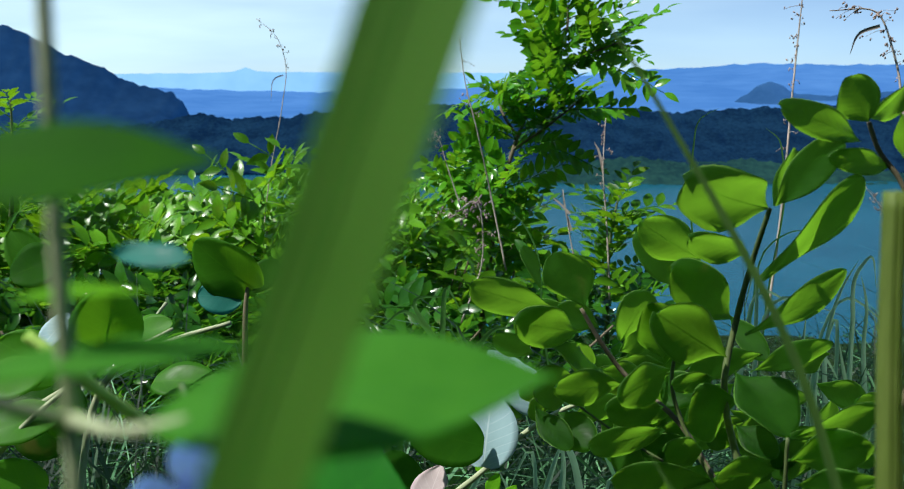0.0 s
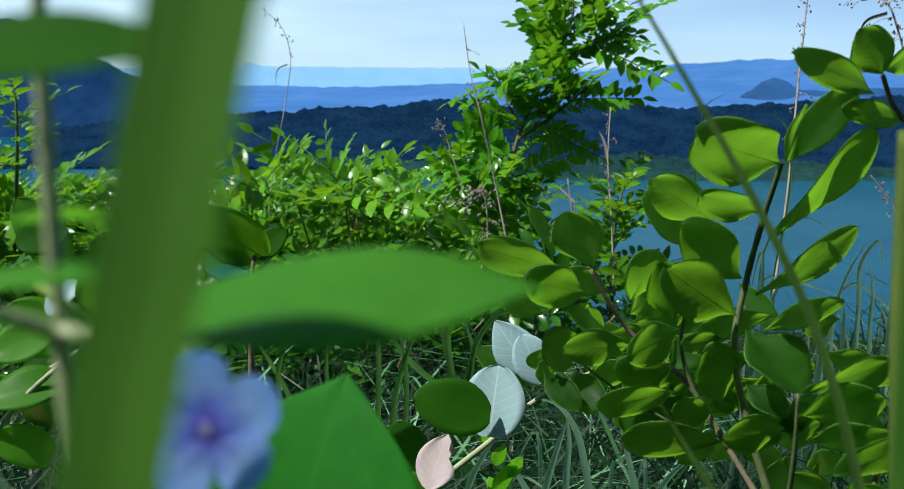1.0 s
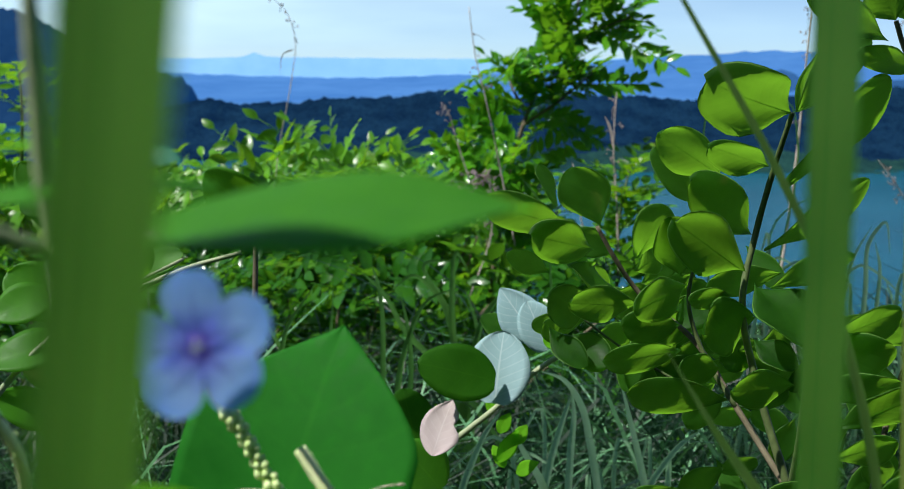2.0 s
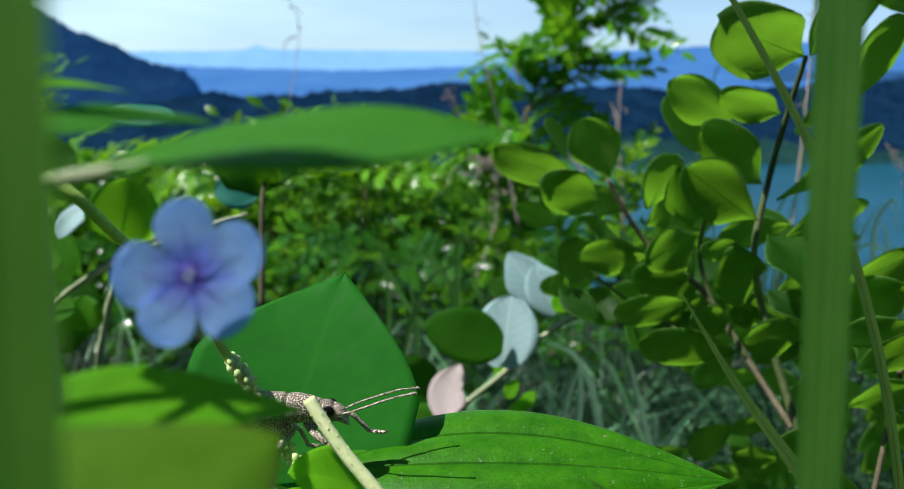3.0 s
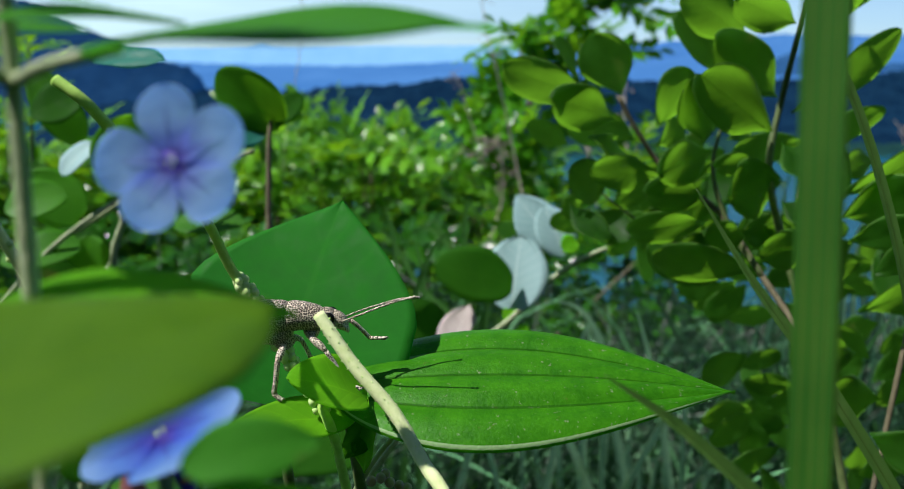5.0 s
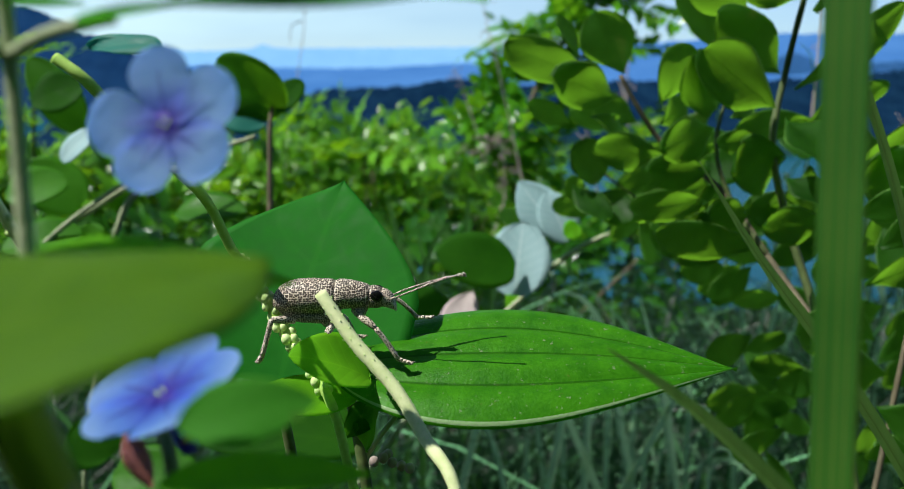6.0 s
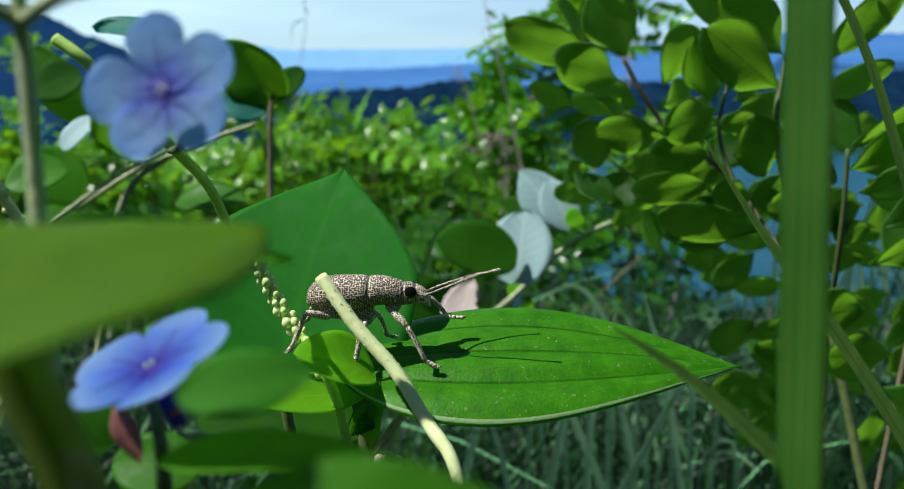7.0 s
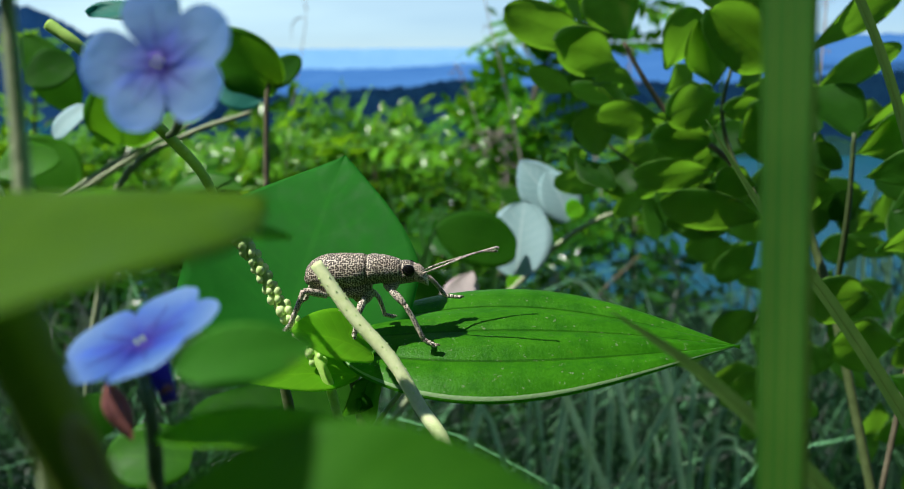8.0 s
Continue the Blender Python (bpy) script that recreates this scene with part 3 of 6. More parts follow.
# ------------------------------------------------------------------ mid distance: bush, sapling, dry stalks, grass
def pinnate_mesh(name, mat, pairs, length, leaflet, rnd):
    """A compound leaf along +x: a rachis with pairs of pointed leaflets and one at the end."""
    bm = bmesh.new()
    sag = rnd.uniform(0.05, 0.25)

    def mid(f):
        return Vector((length * f, 0, length * (0.12 * f - sag * f * f)))

    tube(bm, [mid(f) for f in (0, 0.35, 0.7, 1.0)], length * 0.011, length * 0.005, 4, 2)
    for k in range(pairs):
        f = 0.16 + 0.80 * k / pairs
        for s in (-1, 1):
            ll = leaflet * rnd.uniform(0.8, 1.15) * (0.75 + 0.5 * math.sin(math.pi * (0.2 + 0.7 * f)))
            a = radians(rnd.uniform(48, 66))
            b = mid(f) + Vector((0, s * 0.0006, 0))
            d = Vector((math.cos(a), s * math.sin(a), rnd.uniform(-0.25, 0.35))).normalized()
            leaf_bm(bm, b, b + d * ll, ll * rnd.uniform(0.40, 0.50), (rnd.uniform(-.3, .3), rnd.uniform(-.3, .3), 1), "oval", 0.10, 0.22, 0.0, 2, 5)
    b = mid(1.0)
    leaf_bm(bm, b, b + Vector((leaflet, 0, -0.2 * leaflet)), leaflet * 0.46, (0, 0.1, 1), "oval", 0.1, 0.2, 0.0, 2, 5)
    me = bpy.data.meshes.new(name)
    for fc in bm.faces:
        fc.smooth = True
    bm.to_mesh(me)
    bm.free()
    me.materials.append(mat)
    return me


def put_leaf(parent, at, me, place, direction, up, scale=1.0):
    """A compound leaf as a part, growing from place along direction."""
    ax = Vector(direction).normalized()
    az = Vector(up)
    az = (az - ax * az.dot(ax)).normalized()
    ay = az.cross(ax)
    m = Matrix((ax, ay, az)).transposed().to_4x4()
    ob = new("leaf", me)
    ob.parent = parent
    ob.matrix_basis = Matrix.Translation(Vector(place) - Vector(at)) @ m @ Matrix.Diagonal((scale, scale, scale, 1))
    return ob


def build_bush(base, x_range, y_range, top, n, label, seed, leaflet=0.0180, length=0.066, mat=None, deep=0.16, skew=1.0):
    """A dense low bush: many compound leaves on thin branches below a canopy of uneven height."""
    rnd = random.Random(seed)
    ob = thing("bush", base, label, "bush", "bushes on the hillside")
    kinds = [pinnate_mesh("bush_leaf", mat or BUSH_LEAF, rnd.choice((3, 4, 4, 5)), length * rnd.uniform(0.85, 1.1), leaflet, rnd) for _ in range(6)]
    for k in range(26):
        bm = bmesh.new()
        x, y = rnd.uniform(*x_range), rnd.uniform(*y_range)
        b = Vector(base) + Vector((rnd.gauss(0, 0.05), rnd.gauss(0, 0.05), 0))
        e = Vector((x, y, top(x, y) - 0.02))
        tube(bm, [b, b.lerp(e, 0.45) + Vector((rnd.gauss(0, .02), rnd.gauss(0, .02), 0.03)), e], 0.0024, 0.0009, 6, 4)
        part("branch", bm, BARK, ob, at=base)
    for k in range(n):
        x, y = rnd.uniform(*x_range), rnd.uniform(*y_range)
        h = top(x, y)
        z = h - deep * rnd.random() ** (1.6 * skew)
        a = rnd.uniform(0, 2 * math.pi)
        d = Vector((math.cos(a), math.sin(a) - 0.25, rnd.uniform(-0.1, 0.9)))
        put_leaf(ob, base, rnd.choice(kinds), (x, y, z), d, (rnd.gauss(-0.1, .45), rnd.gauss(-0.35, .55), 0.9), rnd.uniform(0.75, 1.25))
    return ob


def bush_top(x, y):
    """Height of the main bush's canopy."""
    h = 0.300 - 0.127 * y - 0.012
    h += 0.040 * math.exp(-((x + 0.14) / 0.055) ** 2) - 0.02 * math.exp(-((x + 0.02) / 0.05) ** 2)
    h += 0.022 * noise.noise(Vector((x * 9, y * 9, 2)))
    return h - 0.030


build_bush((-0.42, 0.95, -0.5), (-0.66, -0.24), (0.72, 1.10), bush_top, 520, "dense green bush of feathered leaves in sunlight", 11)
build_bush((-0.10, 0.95, -0.5), (-0.26, 0.07), (0.72, 1.10), bush_top, 470, "bright green bush of feathered leaves beside the sapling", 14)
build_bush((-0.30, 1.4, -0.7), (-0.85, 0.08), (1.1, 1.6), lambda x, y: bush_top(x, y) - 0.03 + 0.02 * noise.noise(Vector((x * 7, y * 7, 9))), 300, "dense green bush standing behind others on the slope", 12, 0.020, 0.080)
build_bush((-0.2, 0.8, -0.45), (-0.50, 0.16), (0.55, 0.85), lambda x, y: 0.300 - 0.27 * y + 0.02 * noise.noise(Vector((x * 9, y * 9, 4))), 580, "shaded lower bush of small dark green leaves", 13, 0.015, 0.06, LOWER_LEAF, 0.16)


def build_sapling():
    base = (0.10, 0.80, -0.40)
    ob = thing("sapling", base, "slender sapling with glossy feathered leaves rising above the bush", "sapling")
    rnd = random.Random(21)
    kinds = [pinnate_mesh("sapling_leaf", TREE_LEAF, rnd.choice((7, 8, 9)), 0.080 * rnd.uniform(0.85, 1.1), 0.0165, rnd) for _ in range(7)]
    stems = [
        [base, (0.028, 0.75, 0.073), (0.039, 0.747, 0.161), (0.055, 0.752, 0.234), (0.084, 0.765, 0.3), (0.103, 0.764, 0.345), (0.098, 0.772, 0.38)],
        [(0.055, 0.752, 0.234), (0.089, 0.737, 0.26), (0.113, 0.731, 0.281)],
        [(0.076, 0.762, 0.285), (0.114, 0.748, 0.315), (0.145, 0.741, 0.328)],
        [(0.039, 0.747, 0.161), (0.008, 0.745, 0.198), (-0.007, 0.74, 0.225)],
        [(0.06, 0.754, 0.244), (0.045, 0.769, 0.269), (0.043, 0.785, 0.295)],
    ]
    for i, s in enumerate(stems):
        bm = bmesh.new()
        tube(bm, s, 0.0030 if i == 0 else 0.0014, 0.0008, 7, 6)
        part("trunk" if i == 0 else "limb", bm, BARK, ob, at=base)
    for i, s in enumerate(stems):
        pts = spline(s, 8)
        lo = 0.30 if i == 0 else 0.2
        n = 46 if i == 0 else 12
        for k in range(n):
            f = lo + (1 - lo) * (k + rnd.random()) / n
            q = pts[min(len(pts) - 1, int(f * (len(pts) - 1)))]
            a = k * 2.4 + rnd.uniform(-.5, .5)
            d = Vector((math.cos(a) + 0.15, math.sin(a) * 0.8 - 0.1, rnd.uniform(-0.6, 1.0)))
            put_leaf(ob, base, rnd.choice(kinds), q, d, (rnd.gauss(-0.2, .5), rnd.gauss(-0.5, .6), 0.8), rnd.uniform(0.55, 0.95) * (0.8 if f > 0.9 else 1))
    return ob


build_sapling()


def build_sprig(base, pts, n, seed, label, size=0.018, scale=0.8):
    """A small upright leafy shoot."""
    ob = thing("leafy_shoot", base, label, "shoot", "leafy shoots")
    rnd = random.Random(seed)
    kinds = [pinnate_mesh("shoot_leaf", BUSH_LEAF, 4, 0.06, size, rnd) for _ in range(3)]
    bm = bmesh.new()
    tube(bm, [base] + pts, 0.0025, 0.0008, 6, 5)
    part("stem", bm, GREEN_STEM, ob, at=base)
    run = spline(pts, 8)
    for k in range(n):
        q = run[int(k / n * (len(run) - 1))]
        a = k * 2.4
        put_leaf(ob, base, rnd.choice(kinds), q, (math.cos(a), math.sin(a), rnd.uniform(0.1, 0.7)), (0, -0.3, 1), scale * rnd.uniform(.7, 1.1))
    return ob


build_sprig((0.17, 0.75, -0.40), [(0.131, 0.677, 0.115), (0.129, 0.667, 0.166), (0.137, 0.675, 0.208)], 26, 31, "leafy green shoot standing above the lake")
build_sprig((-0.52, 0.80, -0.40), [(-0.402, 0.755, 0.197), (-0.396, 0.753, 0.239), (-0.398, 0.762, 0.285)], 12, 32, "leafy green shoot rising from the bush")


def build_stalk(pts, r, heads, seed, label, blades=()):
    """A dry grass stalk with drooping seed heads."""
    rnd = random.Random(seed)
    base = Vector(pts[0])
    ob = thing("dry_stalk", base, label, "grass stalk", "dry grass stalks")
    bm = bmesh.new()
    r = r * 0.62
    run = tube(bm, pts, r, r * 0.4, 6, 6)
    part("stem", bm, STRAW, ob, at=base)
    for f0, f1, count, spread in heads:
        spread = spread * 0.6
        for k in range(count):
            f = f0 + (f1 - f0) * (k + rnd.random()) / count
            q = run[min(len(run) - 1, int(f * (len(run) - 1)))]
            e = q + Vector((rnd.gauss(0, spread), rnd.gauss(0, spread), -abs(rnd.gauss(spread * 0.5, spread * 0.6)) + spread * 0.4))
            bm = bmesh.new()
            tube(bm, [q, q.lerp(e, 0.5) + Vector((0, 0, spread * 0.25)), e], r * 0.22, r * 0.15, 4, 2)
            s = spread * rnd.uniform(0.20, 0.34)
            for j in range(rnd.choice((2, 3, 4))):
                c = e + Vector((rnd.gauss(0, s), rnd.gauss(0, s), rnd.gauss(0, s)))
                sphere_bm(bm, c, (s * 0.45, s * 0.45, s * 0.9), 6, 4, Euler((rnd.uniform(-1, 1), rnd.uniform(-1, 1), 0)).to_matrix())
            part("seed_head", bm, SEED, ob, at=base)
    for b in blades:
        bm = bmesh.new()
        blade_bm(bm, b, r * 2.4)
        part("blade", bm, STRAW, ob, at=base)
    return ob


build_stalk([(-0.182, 0.784, 0.143), (-0.174, 0.799, 0.213), (-0.163, 0.811, 0.273), (-0.16, 0.819, 0.311), (-0.17, 0.824, 0.338), (-0.188, 0.827, 0.353)], 0.0009, [(0.62, 0.98, 11, 0.0065)], 41,
            "dry bent grass stalk with thin seed heads", [[(-0.162, 0.816, 0.3), (-0.17, 0.816, 0.297), (-0.174, 0.811, 0.276)]])
build_stalk([(0.043, 0.643, 0.148), (0.03, 0.655, 0.211), (0.019, 0.655, 0.26), (0.011, 0.662, 0.291), (0.005, 0.67, 0.331)], 0.0014, [(0.55, 0.95, 7, 0.006)], 42, "dry grass stalk leaning out of the bush")
build_stalk([(0.123, 0.628, 0.128), (0.121, 0.639, 0.181), (0.118, 0.649, 0.23), (0.12, 0.657, 0.267)], 0.0015, [(0.45, 1.0, 16, 0.006)], 43, "upright dry stalk with brown seed heads", [[(0.118, 0.648, 0.225), (0.114, 0.652, 0.243), (0.111, 0.653, 0.249)]])
build_stalk([(0.208, 0.529, 0.14), (0.219, 0.546, 0.225), (0.224, 0.557, 0.281), (0.229, 0.567, 0.326), (0.233, 0.574, 0.364)], 0.0016, [(0.38, 1.0, 24, 0.006)], 44, "tall dry stalk with clustered brown seed heads")
build_stalk([(0.283, 0.49, 0.202), (0.272, 0.503, 0.266), (0.265, 0.513, 0.314), (0.255, 0.518, 0.337), (0.227, 0.518, 0.338)], 0.0015, [(0.45, 1.0, 22, 0.007)], 45, "arching dry stalk hung with brown seed clusters",
            [[(0.257, 0.516, 0.329), (0.244, 0.515, 0.324), (0.239, 0.513, 0.312)]])
build_stalk([(0.311, 0.532, 0.155), (0.296, 0.539, 0.192), (0.284, 0.544, 0.214), (0.273, 0.547, 0.228)], 0.0010, [(0.5, 1.0, 10, 0.006)], 46, "short dry stalk with pale seed heads")
build_stalk([(0.007, 0.596, 0.119), (0.023, 0.606, 0.17), (0.016, 0.614, 0.208), (-0.002, 0.611, 0.195)], 0.0012, [(0.35, 1.0, 34, 0.010)], 47, "drooping brown seed plume over the bush")
build_stalk([(0.007, 0.653, 0.197), (-0.005, 0.66, 0.233), (-0.011, 0.664, 0.251), (-0.016, 0.665, 0.258)], 0.0010, [(0.4, 1.0, 9, 0.007)], 48, "small dry seed plume beside the sapling")
build_stalk([(0.09, 0.584, 0.162), (0.085, 0.589, 0.186), (0.08, 0.596, 0.219)], 0.0012, [], 49, "thin reddish reed tip", [[(0.086, 0.59, 0.19), (0.082, 0.593, 0.204), (0.079, 0.596, 0.221)], [(0.085, 0.592, 0.202), (0.077, 0.594, 0.21), (0.072, 0.595, 0.214)]])


def build_grass():
    rnd = random.Random(61)
    # one sheet of countless blades over the slope
    verts, faces = [], []

    def add(points, width):
        bm_pts = spline(points, 3)
        n = len(bm_pts)
        s = Vector((rnd.gauss(0, 1), rnd.gauss(0, 0.5), 0)).normalized()
        for i, q in enumerate(bm_pts):
            w = width * (1 - (i / (n - 1)) ** 2 * 0.92) * 0.5
            verts.extend((q - s * w, q + s * w))
            if i:
                k = len(verts)
                faces.append((k - 4, k - 3, k - 1, k - 2))

    for k in range(8000):
        y = 0.24 + 0.75 * rnd.random() ** 1.3
        x = rnd.uniform(-0.42, 0.75) * (0.45 + y)
        g = 0.3 + (ground_height(2.2 * x, 2.2 * y) - 0.3) / 2.2
        tan = rnd.uniform(0.34, 0.58) - (0.06 if x > 0.33 * y else 0)
        top = 0.30 - y * tan
        L = max(0.05, top - g)
        lean = Vector((rnd.gauss(0.08, 0.75), rnd.gauss(0, 0.45), 0)) * min(L, 0.16)
        droop = rnd.random() ** 2
        b = Vector((x, y, g - 0.01))
        add([b, b + Vector((0, 0, L * 0.5)) + lean * 0.3, b + Vector((0, 0, L * 0.94)) + lean * 0.85, b + Vector((0, 0, L - 0.10 * droop)) + lean * (1.3 + 0.9 * droop)], rnd.uniform(0.0009, 0.0026))
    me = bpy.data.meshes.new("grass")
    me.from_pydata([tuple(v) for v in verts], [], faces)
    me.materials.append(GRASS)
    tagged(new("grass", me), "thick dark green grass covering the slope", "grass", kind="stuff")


build_grass()


def build_tuft(name_label, base, blades, mat, width, more=(), seed=0):
    ob = thing("grass_tuft", base, name_label, "grass tuft", "grass tufts")
    rnd = random.Random(seed)
    for x0, x1, z0, z1, count in more:
        # further blades that rise side by side and nod at the tip
        for k in range(count):
            x, z, y = rnd.uniform(x0, x1), rnd.uniform(z0, z1), base[1] + rnd.uniform(-0.03, 0.03)
            lean = rnd.gauss(0, 0.010)
            blades = blades + [[(x - lean, y, z - 0.14), (x, y, z - 0.04), (x + lean, y, z), (x + lean * 2.6, y - 0.004, z - rnd.uniform(0.0, 0.02))]]
    for b in blades:
        bm = bmesh.new()
        blade_bm(bm, [base] + b, width)
        part("blade", bm, mat, ob, at=base)
    return ob


build_tuft("tall grey-green grass tuft above the lake", (0.165, 0.33, -0.25), [
    [(0.16153, 0.32022, 0.16853), (0.16341, 0.32679, 0.20083), (0.16577, 0.33102, 0.2216), (0.17095, 0.33219, 0.22737), (0.1733, 0.32961, 0.21468)],
    [(0.15211, 0.32022, 0.16853), (0.15258, 0.32491, 0.19161), (0.15917, 0.32961, 0.21468), (0.16624, 0.33195, 0.22622)],
    [(0.16363, 0.3108, 0.1724), (0.16295, 0.31536, 0.19479), (0.16409, 0.319, 0.21271), (0.16226, 0.32082, 0.22167)],
    [(0.14307, 0.30989, 0.16792), (0.14489, 0.31353, 0.18584), (0.14992, 0.31672, 0.20151)],
    [(0.17278, 0.3108, 0.1724), (0.17049, 0.31536, 0.19479), (0.16638, 0.31809, 0.20823)],
    [(0.13735, 0.3108, 0.1724), (0.13895, 0.31536, 0.19479), (0.14032, 0.31773, 0.20644)],
    [(0.15424, 0.3005, 0.17192), (0.15025, 0.30403, 0.18929), (0.1487, 0.30624, 0.20015)]], GRASS_GREY, 0.0026, ((0.118, 0.178, 0.150, 0.225, 16),), 5)
build_tuft("arching grey-green grass below the sapling", (0.005, 0.36, -0.26), [
    [(-0.00224, 0.33905, 0.1608), (-0.00399, 0.34601, 0.195), (-0.00224, 0.349, 0.20966), (0.00399, 0.34701, 0.19989)],
    [(-0.001, 0.33905, 0.1608), (-0.01097, 0.34552, 0.19256), (-0.02094, 0.34701, 0.19989), (-0.03092, 0.34552, 0.19256)],
    [(0.00399, 0.33905, 0.1608), (0.01147, 0.34402, 0.18523), (0.01895, 0.34552, 0.19256), (0.02643, 0.34552, 0.19256)],
    [(-0.001, 0.33905, 0.1608), (-0.00598, 0.34402, 0.18523), (-0.01596, 0.348, 0.20477), (0.0015, 0.34825, 0.206)],
    [(0.00399, 0.33806, 0.15591), (0.00698, 0.34204, 0.17546), (0.0015, 0.34601, 0.195)],
    [(-0.001, 0.33806, 0.15591), (-0.02344, 0.34204, 0.17546), (-0.0359, 0.34601, 0.195), (-0.04338, 0.34726, 0.20111)]], TUFT_GREEN, 0.0030)
build_tuft("bright green grass blades in the shade", (-0.025, 0.25, -0.21), [
    [(-0.02617, 0.23941, 0.17185), (-0.02454, 0.24547, 0.20003), (-0.02647, 0.25036, 0.22291), (-0.0283, 0.25148, 0.22818)],
    [(-0.03517, 0.23934, 0.17181), (-0.04074, 0.24534, 0.19996), (-0.04015, 0.24988, 0.22109)],
    [(-0.04237, 0.23929, 0.17178), (-0.05697, 0.24597, 0.20341), (-0.06786, 0.24929, 0.21921)],
    [(-0.04958, 0.23923, 0.17175), (-0.05519, 0.24674, 0.20694), (-0.04538, 0.25022, 0.22282)],
    [(-0.01717, 0.23948, 0.17189), (-0.01648, 0.24704, 0.2071), (-0.01925, 0.24967, 0.21942)],
    [(-0.02077, 0.23946, 0.17187), (-0.01735, 0.24628, 0.20358), (-0.01024, 0.24936, 0.21769), (-0.00125, 0.25018, 0.22125)]], TUFT_GREEN, 0.0022)
build_tuft("long grey-green grass blades below the shrub", (0.040, 0.22, -0.20), [
    [(0.03412, 0.20296, 0.19068), (0.03101, 0.20549, 0.20259), (0.0264, 0.20673, 0.20853), (0.02106, 0.20708, 0.21029)],
    [(0.02879, 0.20292, 0.19066), (0.0295, 0.20484, 0.1996), (0.02869, 0.20643, 0.20705)],
    [(0.02348, 0.20224, 0.18766), (0.02721, 0.20482, 0.19959), (0.02946, 0.20612, 0.20556)],
    [(0.00066, 0.20078, 0.1816), (0.00667, 0.2037, 0.19503), (0.01045, 0.20485, 0.20026)],
    [(0.04788, 0.20147, 0.18329), (0.04475, 0.20432, 0.19669), (0.04163, 0.20685, 0.20859)],
    [(0.05093, 0.20149, 0.1833), (0.05849, 0.20347, 0.19228), (0.06304, 0.20414, 0.19527)],
    [(0.02046, 0.20125, 0.18317), (0.01584, 0.20282, 0.1906), (0.01276, 0.20407, 0.19655)]], GRASS_GREY, 0.0022, ((0.0, 0.075, 0.155, 0.185, 16),), 6)


# ------------------------------------------------------------------ the round-leaved shrub
SHRUB_AT = (0.062, 0.11, -0.16)
shrub = thing("shrub", SHRUB_AT, "small shrub with rounded glossy green leaves lit from behind", "shrub")


def shrub_stem(pts, r0, r1, mat=None):
    bm = bmesh.new()
    tube(bm, pts, r0 * 0.55, r1 * 0.7, 8, 6, 0.12)
    return part("stem", bm, mat or BARK, shrub, at=SHRUB_AT)


def shrub_leaf(base, tip, width, face, hanging=False):
    i = leaf_count[0]
    bend, cup = 0.08 + 0.10 * math.sin(i * 2.1), 0.14 + 0.14 * math.sin(i * 1.3)
    if hanging or base[2] <= 0.2625:
        # the lower leaves hang upright and flat, edge on to the sun
        face, bend, cup = (face[0] * (0.3 if i % 2 else 0.9), -0.90, 0.04), bend * 0.4, cup * (0.3 if i % 2 else 0.8)
    elif i % 3 == 1:
        face, bend = (face[0] * 0.8, -0.92, 0.10), bend * 0.6
    elif width > 0.005:
        # the top leaves turn their undersides to the path, the sun above them
        face = (face[0] * 0.6, -0.85, -0.42)
    return leaf(shrub, SHRUB_AT, SHRUB_LEAF, base, tip, width * (0.88 + 0.09 * math.sin(i * 1.9)), face, "obovate", bend=bend, cup=cup, wave=0.09, nu=10, nv=14)


shrub_stem([SHRUB_AT, (0.04082, 0.09544, 0.23743), (0.03747, 0.09993, 0.24944), (0.03563, 0.10311, 0.26007), (0.03729, 0.10489, 0.2688), (0.0376, 0.10154, 0.27743), (0.03778, 0.09786, 0.28443)], 0.0011, 0.00042, GREEN_STEM)
shrub_stem([(0.04082, 0.09544, 0.23743), (0.03615, 0.10316, 0.24529), (0.03114, 0.10783, 0.25319), (0.02419, 0.11203, 0.25878), (0.02074, 0.11197, 0.26349), (0.018, 0.11189, 0.26814)], 0.0008, 0.0004)
shrub_stem([(0.03615, 0.10316, 0.24529), (0.03245, 0.10642, 0.25128), (0.03008, 0.108, 0.25901), (0.03138, 0.10845, 0.26628)], 0.0007, 0.0003, GREEN_STEM)
shrub_stem([SHRUB_AT, (0.04711, 0.08685, 0.25037), (0.05425, 0.09307, 0.27591), (0.05159, 0.09558, 0.28829), (0.04926, 0.09622, 0.29142), (0.04757, 0.09587, 0.29473)], 0.0006, 0.0004)
shrub_stem([(0.04082, 0.09544, 0.23743), (0.03989, 0.09197, 0.25047), (0.0395, 0.09149, 0.25812)], 0.0007, 0.0003, GREEN_STEM)
shrub_stem([(0.02966, 0.10858, 0.24682), (0.02275, 0.11134, 0.25035), (0.01795, 0.11302, 0.2536), (0.0138, 0.11376, 0.25726)], 0.0004, 0.0002, GREEN_STEM)
shrub_leaf((0.03757, 0.09789, 0.28456), (0.02624, 0.09354, 0.28828), 0.01136, (-0.53, -0.62, 0.56))
shrub_leaf((0.03853, 0.09793, 0.28476), (0.0436, 0.09356, 0.29339), 0.00460, (-0.58, -0.65, 0.72))
shrub_leaf((0.03903, 0.09991, 0.28446), (0.04329, 0.10424, 0.2907), 0.00634, (0.08, -0.74, 0.75))
shrub_leaf((0.038, 0.09908, 0.27537), (0.04642, 0.09364, 0.28879), 0.00713, (0.50, -0.86, -0.10))
